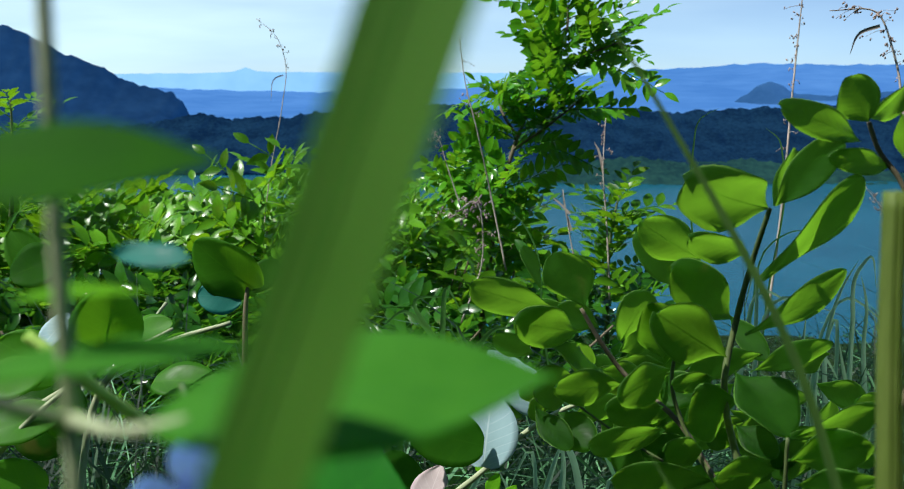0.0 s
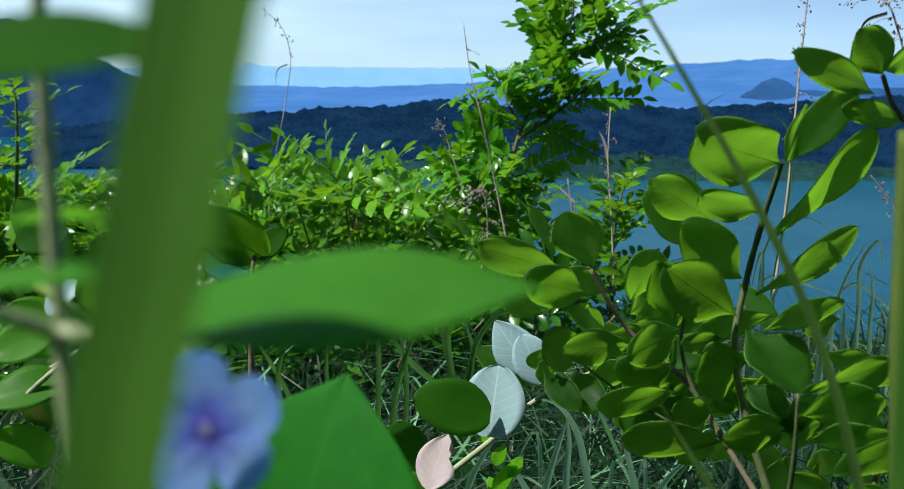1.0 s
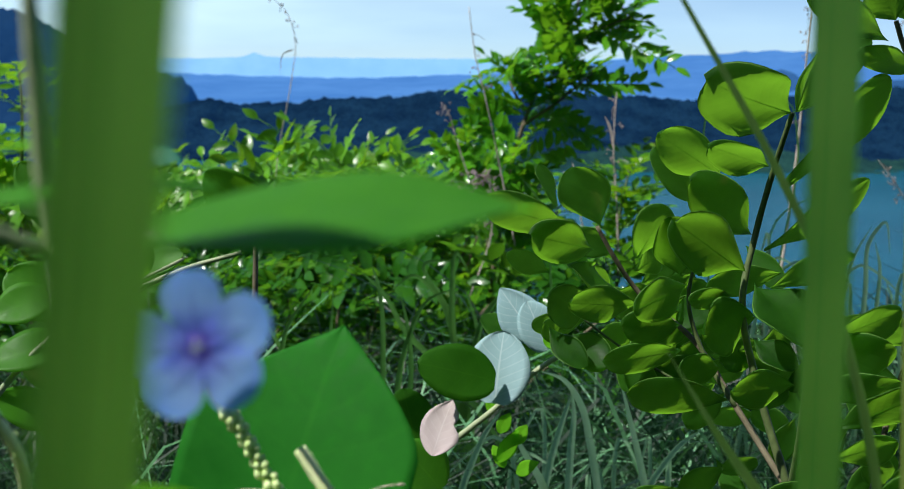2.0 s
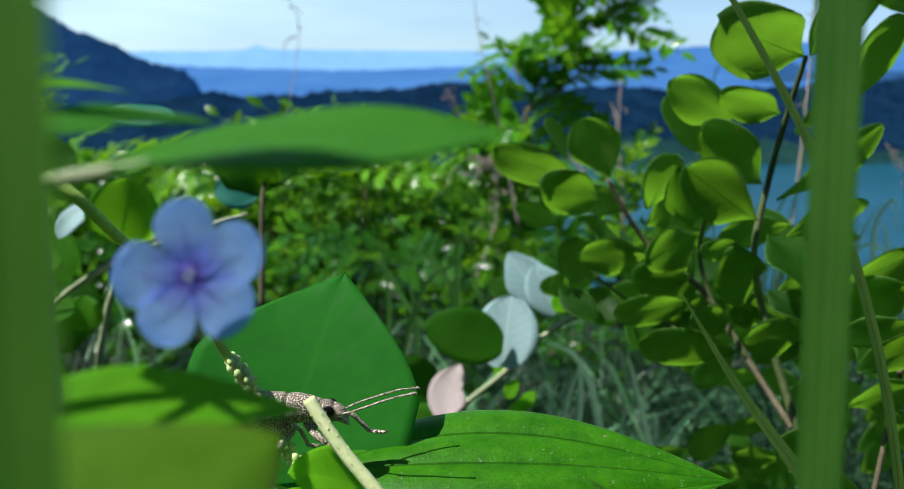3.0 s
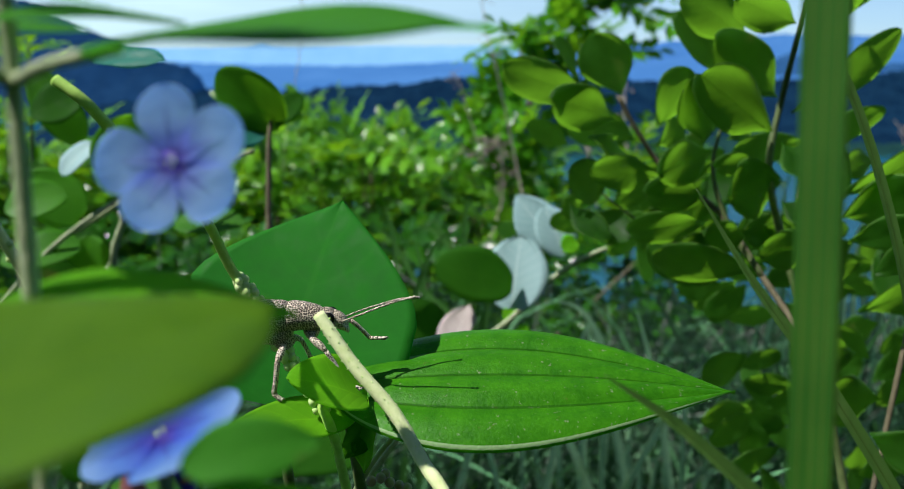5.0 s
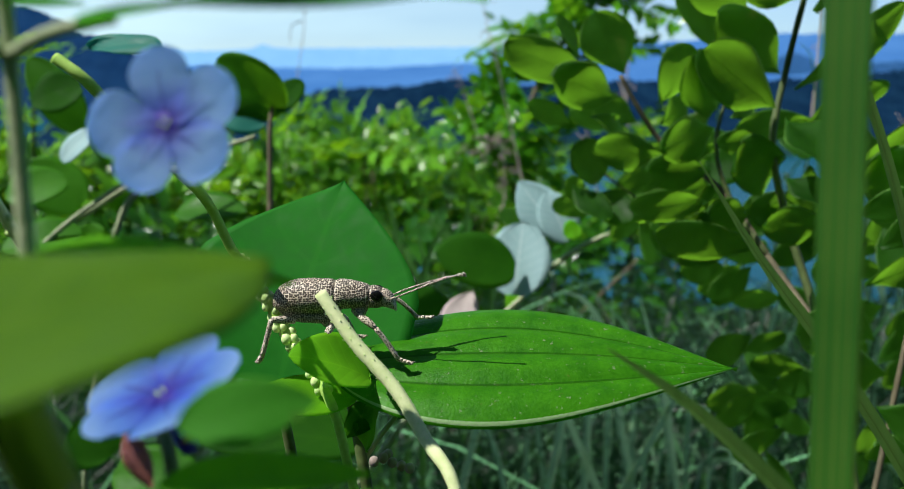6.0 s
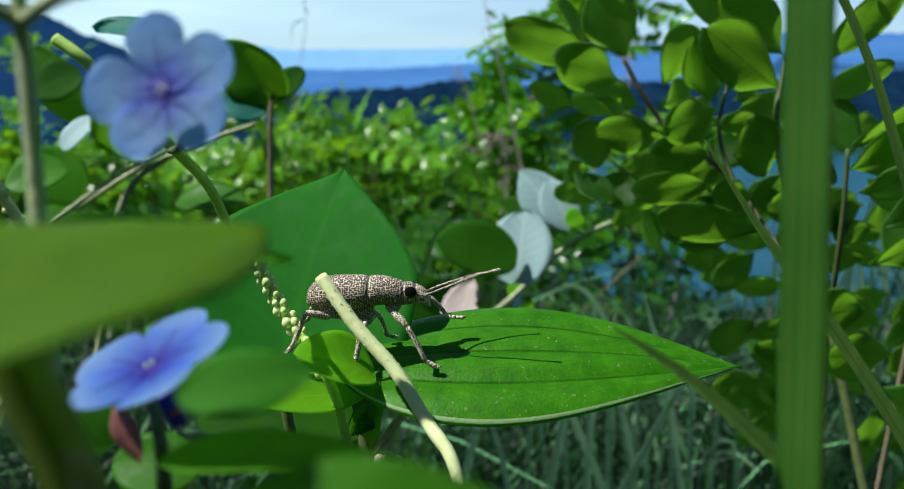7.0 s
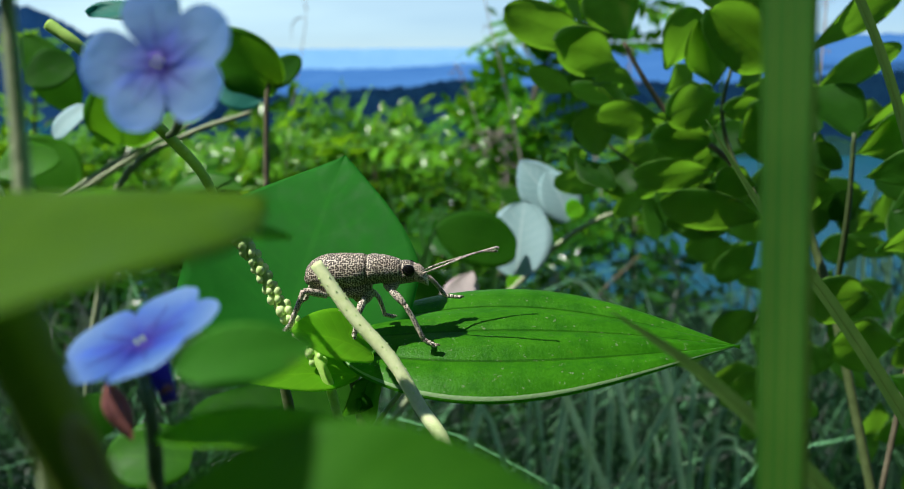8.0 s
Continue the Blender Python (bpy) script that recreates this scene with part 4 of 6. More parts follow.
shrub_leaf((0.04671, 0.09544, 0.2926), (0.03462, 0.08917, 0.29691), 0.00383, (0.10, -0.60, 0.79))
shrub_leaf((0.04757, 0.09589, 0.29479), (0.04393, 0.09484, 0.2997), 0.00619, (0.58, -0.67, -0.27))
shrub_leaf((0.04776, 0.09597, 0.29518), (0.05348, 0.09977, 0.29882), 0.00597, (0.58, -0.83, 0.48))
shrub_leaf((0.05112, 0.09685, 0.28948), (0.04167, 0.09208, 0.29115), 0.00320, (0.12, -0.67, 0.78))
shrub_leaf((0.05158, 0.09505, 0.29067), (0.04849, 0.09098, 0.29574), 0.00241, (0.45, -0.88, -0.27))
shrub_leaf((0.03373, 0.11033, 0.27548), (0.02438, 0.10643, 0.2814), 0.00771, (0.68, -0.73, -0.32))
shrub_leaf((0.03221, 0.11245, 0.27089), (0.02512, 0.11107, 0.27916), 0.00594, (0.11, -0.74, 0.79))
shrub_leaf((0.03844, 0.10559, 0.2773), (0.0296, 0.10208, 0.28011), 0.00550, (-0.41, -0.58, 0.67))
shrub_leaf((0.01402, 0.11286, 0.26786), (0.00233, 0.10867, 0.27235), 0.00733, (0.46, -0.83, -0.27))
shrub_leaf((0.01848, 0.11194, 0.26837), (0.01429, 0.11152, 0.27634), 0.00849, (-0.57, -0.58, 0.63))
shrub_leaf((0.01264, 0.11342, 0.27064), (0.01022, 0.11658, 0.27611), 0.00302, (0.54, -0.71, -0.28))
shrub_leaf((0.01736, 0.11029, 0.26529), (0.0083, 0.1048, 0.26836), 0.00714, (0.51, -0.78, 0.38), True)
shrub_leaf((0.01142, 0.11161, 0.26175), (0.00545, 0.10916, 0.26474), 0.00409, (0.51, -0.67, -0.25))
shrub_leaf((0.01821, 0.11375, 0.26222), (0.0172, 0.10913, 0.25959), 0.00855, (0.61, -0.78, -0.17))
shrub_leaf((0.02277, 0.10811, 0.26459), (0.02575, 0.10656, 0.27202), 0.00716, (0.37, -0.95, 0.03))
shrub_leaf((0.03736, 0.10681, 0.26823), (0.02823, 0.10429, 0.27591), 0.00867, (0.36, -0.86, 0.03), True)
shrub_leaf((0.02839, 0.10669, 0.26262), (0.02636, 0.10627, 0.2706), 0.00708, (0.42, -0.66, 0.42))
shrub_leaf((0.03523, 0.10294, 0.26425), (0.02501, 0.09829, 0.2715), 0.00817, (0.49, -0.70, 0.38), True)
shrub_leaf((0.03878, 0.10539, 0.26627), (0.04879, 0.10032, 0.27646), 0.00586, (0.56, -0.87, 0.27))
shrub_leaf((0.03946, 0.10444, 0.26157), (0.04754, 0.0995, 0.26741), 0.00431, (0.59, -0.80, -0.27))
shrub_leaf((0.04285, 0.10967, 0.26224), (0.0318, 0.10641, 0.26125), 0.00430, (0.08, -0.73, 0.66))
shrub_leaf((0.03604, 0.10064, 0.26297), (0.04058, 0.09339, 0.25746), 0.00945, (0.46, -0.72, 0.47))
shrub_leaf((0.03537, 0.10618, 0.26011), (0.02902, 0.10409, 0.25985), 0.00389, (0.43, -0.66, 0.35))
shrub_leaf((0.01754, 0.11385, 0.25767), (0.01149, 0.10941, 0.25593), 0.00683, (-0.40, -0.69, 0.52))
shrub_leaf((0.02382, 0.11071, 0.2573), (0.01348, 0.10403, 0.25956), 0.00572, (0.47, -0.82, 0.12))
shrub_leaf((0.02906, 0.10546, 0.2616), (0.02122, 0.09998, 0.25973), 0.00731, (0.47, -0.66, 0.25))
shrub_leaf((0.02864, 0.10635, 0.25592), (0.02026, 0.10342, 0.25657), 0.00544, (0.44, -0.67, 0.26))
shrub_leaf((0.01391, 0.11396, 0.25321), (0.0108, 0.11178, 0.25253), 0.00384, (0.53, -0.78, -0.26))
shrub_leaf((0.01187, 0.11201, 0.25366), (0.01611, 0.10608, 0.24958), 0.00529, (0.47, -0.73, 0.42))
shrub_leaf((0.01542, 0.11373, 0.25206), (0.01952, 0.10803, 0.24916), 0.00606, (0.56, -0.82, -0.43))
shrub_leaf((0.02956, 0.10853, 0.2516), (0.01798, 0.10246, 0.25187), 0.00455, (0.43, -0.86, 0.05))
shrub_leaf((0.03706, 0.10273, 0.25822), (0.02958, 0.09939, 0.25685), 0.00922, (0.59, -0.76, 0.40))
shrub_leaf((0.03638, 0.10026, 0.25608), (0.04016, 0.09566, 0.25353), 0.00508, (0.49, -0.84, 0.26))
shrub_leaf((0.03382, 0.10425, 0.25061), (0.02803, 0.10231, 0.25112), 0.00465, (0.47, -0.70, 0.46))
shrub_leaf((0.03506, 0.10437, 0.24618), (0.02026, 0.09787, 0.24937), 0.00567, (0.53, -0.78, 0.21))
shrub_leaf((0.04157, 0.09908, 0.25028), (0.03238, 0.09516, 0.25109), 0.00623, (0.55, -0.79, 0.40))
shrub_leaf((0.03991, 0.09151, 0.25825), (0.04702, 0.0866, 0.26418), 0.00531, (0.45, -0.73, 0.50))
shrub_leaf((0.0391, 0.09002, 0.25591), (0.04658, 0.08576, 0.26006), 0.00622, (0.59, -0.65, 0.29))
shrub_leaf((0.03962, 0.08856, 0.25376), (0.04701, 0.08401, 0.25648), 0.00525, (0.42, -0.77, 0.40))
shrub_leaf((0.04217, 0.08685, 0.25037), (0.04837, 0.0829, 0.25604), 0.00590, (0.50, -0.72, 0.44))
shrub_leaf((0.04095, 0.08697, 0.24594), (0.04689, 0.08373, 0.25007), 0.00461, (0.43, -0.98, 0.05))
shrub_leaf((0.04231, 0.0899, 0.24029), (0.03364, 0.08591, 0.24073), 0.00684, (0.59, -0.68, 0.31))
shrub_leaf((0.04276, 0.08054, 0.24443), (0.05034, 0.07942, 0.24895), 0.00555, (0.48, -0.77, 0.43))
shrub_leaf((0.04452, 0.08689, 0.2355), (0.03592, 0.08409, 0.23683), 0.00616, (0.56, -0.73, 0.32))
shrub_leaf((0.02378, 0.1126, 0.26158), (0.02792, 0.11517, 0.26419), 0.00530, (0.44, -0.69, 0.35))
shrub_leaf((0.03318, 0.11276, 0.26238), (0.03737, 0.1163, 0.26471), 0.00578, (0.50, -0.84, 0.47))
shrub_leaf((0.02648, 0.11363, 0.25157), (0.03229, 0.11696, 0.25289), 0.00611, (0.60, -0.69, 0.37))
shrub_leaf((0.03511, 0.11208, 0.25399), (0.03092, 0.11558, 0.25614), 0.00649, (0.60, -0.80, 0.42))
shrub_leaf((0.02145, 0.11496, 0.25814), (0.028, 0.11756, 0.25584), 0.00526, (0.46, -0.67, 0.33))
shrub_leaf((0.04157, 0.10548, 0.25669), (0.04145, 0.10797, 0.24885), 0.00628, (0.45, -0.80, 0.35))
shrub_leaf((0.03264, 0.10994, 0.24349), (0.02899, 0.11229, 0.245), 0.00588, (0.45, -0.69, 0.37))
shrub_leaf((0.04052, 0.08055, 0.23446), (0.04712, 0.07805, 0.23222), 0.00599, (-0.53, -0.54, 0.68))
rnd = random.Random(77)
for k in range(96):
    # the shaded inner leaves, that close the shrub behind
    q = Vector((rnd.uniform(0.020, 0.070), rnd.uniform(0.112, 0.140), rnd.uniform(0.212, 0.261)))
    if q.x < 0.036:
        q.z = max(q.z, 0.246)
    if q.x > 0.048:
        q.z -= rnd.uniform(0, 0.02)
    a = rnd.uniform(0, 2 * math.pi)
    d = Vector((math.cos(a), rnd.uniform(-0.6, 0.3), math.sin(a) * 0.6)).normalized()
    shrub_leaf(q, q + d * rnd.uniform(0.0070, 0.0100), rnd.uniform(0.0040, 0.0058), (rnd.uniform(-0.3, 0.3), -0.9, rnd.uniform(0.0, 0.4)))

# ------------------------------------------------------------------ pale and bitten leaves on a bare twig
TWIG_AT = (-0.05, 0.15, -0.17)
twig = thing("twig", TWIG_AT, "bare twig carrying pale-backed and insect-eaten leaves", "twig")
bm = bmesh.new()
tube(bm, [TWIG_AT, (-0.00567, 0.15105, 0.21388), (0.00622, 0.15118, 0.22406), (0.01548, 0.15014, 0.23353), (0.02267, 0.15097, 0.23734), (0.02931, 0.15134, 0.23898)], 0.0007, 0.00035, 8, 6, 0.15)
part("stem", bm, PALE_STEM, twig, at=TWIG_AT)
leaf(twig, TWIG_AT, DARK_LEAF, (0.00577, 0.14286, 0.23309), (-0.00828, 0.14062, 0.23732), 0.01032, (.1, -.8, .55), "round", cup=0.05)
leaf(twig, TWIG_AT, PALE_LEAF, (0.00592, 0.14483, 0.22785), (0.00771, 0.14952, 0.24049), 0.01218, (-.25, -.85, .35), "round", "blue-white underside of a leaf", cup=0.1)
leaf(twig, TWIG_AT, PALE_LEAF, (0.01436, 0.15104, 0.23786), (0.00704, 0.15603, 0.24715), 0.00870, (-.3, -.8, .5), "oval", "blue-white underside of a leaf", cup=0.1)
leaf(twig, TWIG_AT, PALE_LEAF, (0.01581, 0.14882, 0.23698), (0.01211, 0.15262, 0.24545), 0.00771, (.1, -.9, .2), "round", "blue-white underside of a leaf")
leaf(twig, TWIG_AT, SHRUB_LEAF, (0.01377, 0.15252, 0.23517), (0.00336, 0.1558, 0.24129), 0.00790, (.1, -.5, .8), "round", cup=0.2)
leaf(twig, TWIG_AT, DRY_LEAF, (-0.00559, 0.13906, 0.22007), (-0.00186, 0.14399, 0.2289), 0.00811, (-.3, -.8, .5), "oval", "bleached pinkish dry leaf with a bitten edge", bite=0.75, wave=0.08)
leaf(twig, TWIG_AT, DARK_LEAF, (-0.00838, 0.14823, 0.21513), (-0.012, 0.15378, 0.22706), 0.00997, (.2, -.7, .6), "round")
leaf(twig, TWIG_AT, VINE_LEAF, (-0.00408, 0.14359, 0.21075), (-0.01179, 0.14536, 0.21927), 0.01094, (.2, -.6, .7), "round")
leaf(twig, TWIG_AT, BRIGHT_LEAF, (0.01799, 0.14939, 0.23966), (0.01526, 0.14904, 0.23805), 0.00394, (.2, -.8, .5), "round")
for k, (a, b, w) in enumerate((((0.00716, 0.15125, 0.21275), (0.01112, 0.1526, 0.21892), .0035), ((0.00831, 0.15102, 0.21164), (0.00612, 0.15474, 0.21471), .003), ((0.01, 0.152, 0.21612), (0.01291, 0.15379, 0.2196), .003),
                               ((0.00713, 0.15245, 0.21834), (0.00945, 0.15424, 0.22183), .003), ((0.00482, 0.15339, 0.2228), (0.00827, 0.15532, 0.22689), .003), ((0.0106, 0.1508, 0.21053), (0.01497, 0.14948, 0.21376), .003))):
    leaf(twig, TWIG_AT, BRIGHT_LEAF, a, b, w, (.2, -.6, .7), "oval", rib=False)

# ------------------------------------------------------------------ broad vine leaves in the shade
VINE_AT = (-0.07, 0.14, -0.17)
vine = thing("vine", VINE_AT, "climbing vine with broad veined leaves in half shade", "vine")


def vine_stem(pts, r0, r1, mat=None):
    bm = bmesh.new()
    tube(bm, pts, r0, r1, 8, 6, 0.1)
    part("stem", bm, mat or PALE_STEM, vine, at=VINE_AT)


vine_stem([VINE_AT, (-0.06794, 0.13713, 0.22164), (-0.05986, 0.14062, 0.2488), (-0.04894, 0.13972, 0.25444), (-0.03856, 0.13937, 0.25771)], 0.0008, 0.0004)
vine_stem([(-0.08183, 0.12876, 0.23066), (-0.07317, 0.13295, 0.24124), (-0.0641, 0.13851, 0.2485), (-0.04961, 0.14205, 0.25583)], 0.0006, 0.0003)
vine_stem([(-0.0801, 0.14025, 0.23823), (-0.06598, 0.14264, 0.24685), (-0.05791, 0.14409, 0.25212), (-0.05287, 0.14884, 0.25872)], 0.0007, 0.0003)
vine_stem([(-0.03746, 0.14069, 0.23523), (-0.03764, 0.14434, 0.25088), (-0.03726, 0.14686, 0.26163), (-0.03673, 0.14756, 0.26456)], 0.0006, 0.0003, BARK)
for args in (
    (VINE_LEAF, (-0.06107, 0.13932, 0.25246), (-0.05833, 0.13863, 0.26411), 0.01225, (.15, -.75, -.3)),
    (VINE_LEAF, (-0.05911, 0.14334, 0.25218), (-0.05028, 0.14417, 0.25625), 0.00727, (.1, -.6, .8)),
    (PALE_LEAF, (-0.06612, 0.13931, 0.25899), (-0.07045, 0.136, 0.25409), 0.00516, (-.2, -.7, .6)),
    (VINE_LEAF, (-0.06874, 0.13301, 0.25157), (-0.07667, 0.12846, 0.24926), 0.00776, (.1, -.7, .7)),
    (VINE_LEAF, (-0.06869, 0.13616, 0.24196), (-0.07989, 0.13069, 0.24017), 0.00873, (.1, -.5, .8)),
    (VINE_LEAF, (-0.07069, 0.13356, 0.22917), (-0.07892, 0.12953, 0.23446), 0.00776, (.2, -.6, .8)),
    (VINE_LEAF, (-0.03525, 0.14691, 0.26161), (-0.0463, 0.14668, 0.27071), 0.01125, (.1, -.8, -.35)),
    (DARK_LEAF, (-0.03675, 0.14692, 0.26182), (-0.03191, 0.1492, 0.26664), 0.00522, (.2, -.7, .6)),
    (TEAL_LEAF, (-0.03852, 0.1475, 0.26013), (-0.0463, 0.14642, 0.26077), 0.00703, (.1, -.8, .4)),
    (VINE_LEAF, (-0.0734, 0.14708, 0.24469), (-0.08366, 0.14649, 0.25213), 0.01143, (.1, -.6, .7)),
    (VINE_LEAF, (-0.05648, 0.14922, 0.24313), (-0.04329, 0.14755, 0.24329), 0.00831, (0, -.5, .9)),
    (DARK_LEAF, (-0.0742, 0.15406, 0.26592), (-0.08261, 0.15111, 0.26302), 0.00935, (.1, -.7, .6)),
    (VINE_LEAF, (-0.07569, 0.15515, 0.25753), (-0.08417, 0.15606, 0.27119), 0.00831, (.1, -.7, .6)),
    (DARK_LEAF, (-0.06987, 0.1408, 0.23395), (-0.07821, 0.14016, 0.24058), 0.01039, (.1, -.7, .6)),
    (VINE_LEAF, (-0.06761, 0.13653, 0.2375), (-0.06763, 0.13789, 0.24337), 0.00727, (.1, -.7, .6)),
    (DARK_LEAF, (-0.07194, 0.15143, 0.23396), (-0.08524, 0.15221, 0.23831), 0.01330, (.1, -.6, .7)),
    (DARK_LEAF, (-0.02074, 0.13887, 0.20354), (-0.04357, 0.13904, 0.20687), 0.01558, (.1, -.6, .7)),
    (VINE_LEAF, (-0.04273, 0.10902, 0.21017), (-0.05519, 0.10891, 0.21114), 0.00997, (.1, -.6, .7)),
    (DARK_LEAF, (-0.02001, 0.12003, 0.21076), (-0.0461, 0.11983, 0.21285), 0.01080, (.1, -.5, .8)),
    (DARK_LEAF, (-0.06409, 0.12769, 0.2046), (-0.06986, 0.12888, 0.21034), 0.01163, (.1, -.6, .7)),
):
    leaf(vine, VINE_AT, *args, "round", cup=0.14, bend=0.1)

build_tuft("thin arching grass blades before the far shore", (0.15, 0.42, -0.28), [
    [(0.12391, 0.406, 0.1889), (0.12158, 0.42108, 0.26301), (0.12507, 0.42415, 0.27812), (0.13555, 0.42537, 0.2841)],
    [(0.15881, 0.406, 0.1889), (0.16696, 0.42021, 0.25874), (0.16463, 0.42224, 0.26871), (0.15823, 0.42328, 0.27384)],
    [(0.15009, 0.40368, 0.1775), (0.16172, 0.4118, 0.21741), (0.17481, 0.41296, 0.22311), (0.19081, 0.41122, 0.21456)],
    [(0.04538, 0.40368, 0.1775), (0.04101, 0.4118, 0.21741), (0.0352, 0.41383, 0.22738), (0.02792, 0.41528, 0.23451)]], TUFT_GREEN, 0.0012)

# ------------------------------------------------------------------ blades close to the lens
def near_blade(name, pts, width, mat, label, kind="blade", fold=0.5, r1=None, facing=(-0.80, -0.60, 0.0)):
    base = Vector(pts[0])
    ob = thing(name, base, label, "grass stem", "close grass stems")
    bm = bmesh.new()
    if kind == "rod":
        tube(bm, pts, width * 0.5, (r1 or width) * 0.5, 14, 8, 0.02)
        part("stem", bm, mat, ob, at=base)
        for s in (-0.45, 0.1, 0.5):
            b2 = bmesh.new()
            tube(b2, [Vector(q) + Vector((s * width * 0.42, -width * 0.44 * math.cos(s), 0)) for q in pts], width * 0.06, width * 0.05, 5, 8)
            part("ridge", b2, OLIVE_BLADE, ob, at=base)
    elif kind == "ribbed":
        # a broad blade turned half aside, with raised veins along it
        blade_bm(bm, pts, width, 0.16, 10, facing, 0.9)
        part("blade", bm, mat, ob, at=base)
        for s in (-0.40, -0.27, -0.13, 0.0, 0.15, 0.26, 0.41):
            b2 = bmesh.new()
            tube(b2, [Vector(q) + Vector((-facing[1], facing[0], 0)) * s * width + Vector(facing) * abs(s) * width * 0.16 for q in pts], width * 0.016, width * 0.014, 5, 8)
            part("vein", b2, OLIVE_BLADE if s in (-0.27, 0.0, 0.26) else mat, ob, at=base)
    else:
        blade_bm(bm, pts, width, fold, 10)
        part("blade", bm, mat, ob, at=base)
        bm = bmesh.new()
        tube(bm, pts, width * 0.07, width * 0.02, 5, 10)
        part("midrib", bm, mat, ob, at=base)
    return ob


brown = near_blade("brown_stem", [(0.040, 0.066, -0.14), (0.03795, 0.05986, 0.23307), (0.0378, 0.06634, 0.26493), (0.03785, 0.0688, 0.27705), (0.0383, 0.07147, 0.29014)], 0.0024, OLIVE_BLADE, "broken olive-brown grass stem", "rod", r1=0.0020)
thin_a = near_blade("thin_blade", [(0.060, 0.09, -0.15), (0.04587, 0.07731, 0.22855), (0.04151, 0.08292, 0.25616), (0.03746, 0.08551, 0.26886), (0.03154, 0.08799, 0.28108), (0.02562, 0.09008, 0.29134), (0.0192, 0.09224, 0.30197), (0.01596, 0.09321, 0.30673)], 0.0013, THIN_GREEN, "thin arching olive grass blade", fold=0.3)
thin_b = near_blade("thin_blade", [(0.075, 0.085, -0.15), (0.04867, 0.07306, 0.21727), (0.03308, 0.07876, 0.24278), (0.02709, 0.08056, 0.2509), (0.0211, 0.0827, 0.26047)], 0.0018, THIN_GREEN, "thin leaning olive grass blade", fold=0.3)
thin_c = near_blade("thin_blade", [(0.06, 0.075, -0.15), (0.04226, 0.06891, 0.21349), (0.02673, 0.0726, 0.23105), (0.01761, 0.07423, 0.23906), (0.01116, 0.07506, 0.24335)], 0.0022, THIN_GREEN, "thin leaning olive grass blade", fold=0.3)

# the slope's plants above were laid out small: scaled up about the first eye, seen alike, for focus blur
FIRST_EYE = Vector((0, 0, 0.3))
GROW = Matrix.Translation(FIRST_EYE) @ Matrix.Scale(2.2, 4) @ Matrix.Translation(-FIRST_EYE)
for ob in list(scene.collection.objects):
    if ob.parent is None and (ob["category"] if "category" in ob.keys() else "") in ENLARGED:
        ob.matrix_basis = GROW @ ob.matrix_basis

# ------------------------------------------------------------------ the insect's leaf and the leaves round it
LEAF_AT = (-0.012, 0.11, -0.58)
herb = thing("leafy_herb", LEAF_AT, "low herb with a broad glossy leaf and a bright young leaf", "herb")
bm = bmesh.new()
tube(bm, [LEAF_AT, (-0.0181, 0.10348, 0.17404), (-0.02021, 0.10534, 0.18664), (-0.02065, 0.10414, 0.19036)], 0.0009, 0.0006, 8, 6, 0.1)
part("stem", bm, GREEN_STEM, herb, at=LEAF_AT)
bm = bmesh.new()
tube(bm, [(-0.0198, 0.10453, 0.17435), (-0.01649, 0.10485, 0.17974), (-0.01364, 0.10479, 0.18353)], 0.0004, 0.00035, 7, 4)
part("side_stem", bm, PALE_STEM, herb, at=LEAF_AT)
LEAF_BASE, LEAF_TIP = Vector((-0.02221, 0.10238, 0.1918)), Vector((0.03016, 0.10155, 0.19108))
insect_leaf = leaf(herb, LEAF_AT, INSECT_LEAF, LEAF_BASE, LEAF_TIP, 0.0240, (-0.03, -0.28, 1.0), "lance", "broad glossy green leaf with curved veins",
                   bend=0.10, cup=-0.10, wave=0.02, nu=56, nv=60, grooves=2, rib=False)
HEART_AT = Vector((-0.030, 0.125, -0.58))
heart = thing("heart_leaf_plant", HEART_AT, "broad smooth heart-shaped green leaf on a stalk", "plant")
bm = bmesh.new()
tube(bm, [HEART_AT, (-0.028, 0.12, 0.1), (-0.02899, 0.105, 0.1818), (-0.0299, 0.1052, 0.18714)], 0.001, 0.0006, 8, 6)
part("leaf_stalk", bm, GREEN_STEM, heart, at=HEART_AT)
heart_leaf = leaf(heart, HEART_AT, HEART_LEAF, (-0.02989, 0.10546, 0.18827), (-0.0223, 0.12183, 0.21354), 0.0325, (-0.05, -0.75, 0.62), "heart", "broad heart-shaped green leaf", bend=0.10, cup=0.10, wave=0.02, nu=20, nv=24, rib=False)
leaf(herb, LEAF_AT, BRIGHT_LEAF, (-0.01625, 0.09643, 0.19204), (-0.02523, 0.09306, 0.19622), 0.00839, (.0, -.42, .90), "round", "young yellow-green leaf", rib=False, cup=0.25, bend=0.15, nu=14, nv=16)
leaf(herb, LEAF_AT, BRIGHT_LEAF, (-0.01795, 0.09771, 0.18889), (-0.03206, 0.09159, 0.19069), 0.00658, (.0, -.45, .88), "oval", "young yellow-green leaf", cup=0.2, nu=12, nv=16)
leaf(herb, LEAF_AT, DARK_LEAF, (-0.01588, 0.10151, 0.18734), (-0.02084, 0.09826, 0.18281), 0.00356, (.4, -.7, .3), "oval", "shrivelled dull leaf", wave=0.15, twist=1.2, cup=0.4)
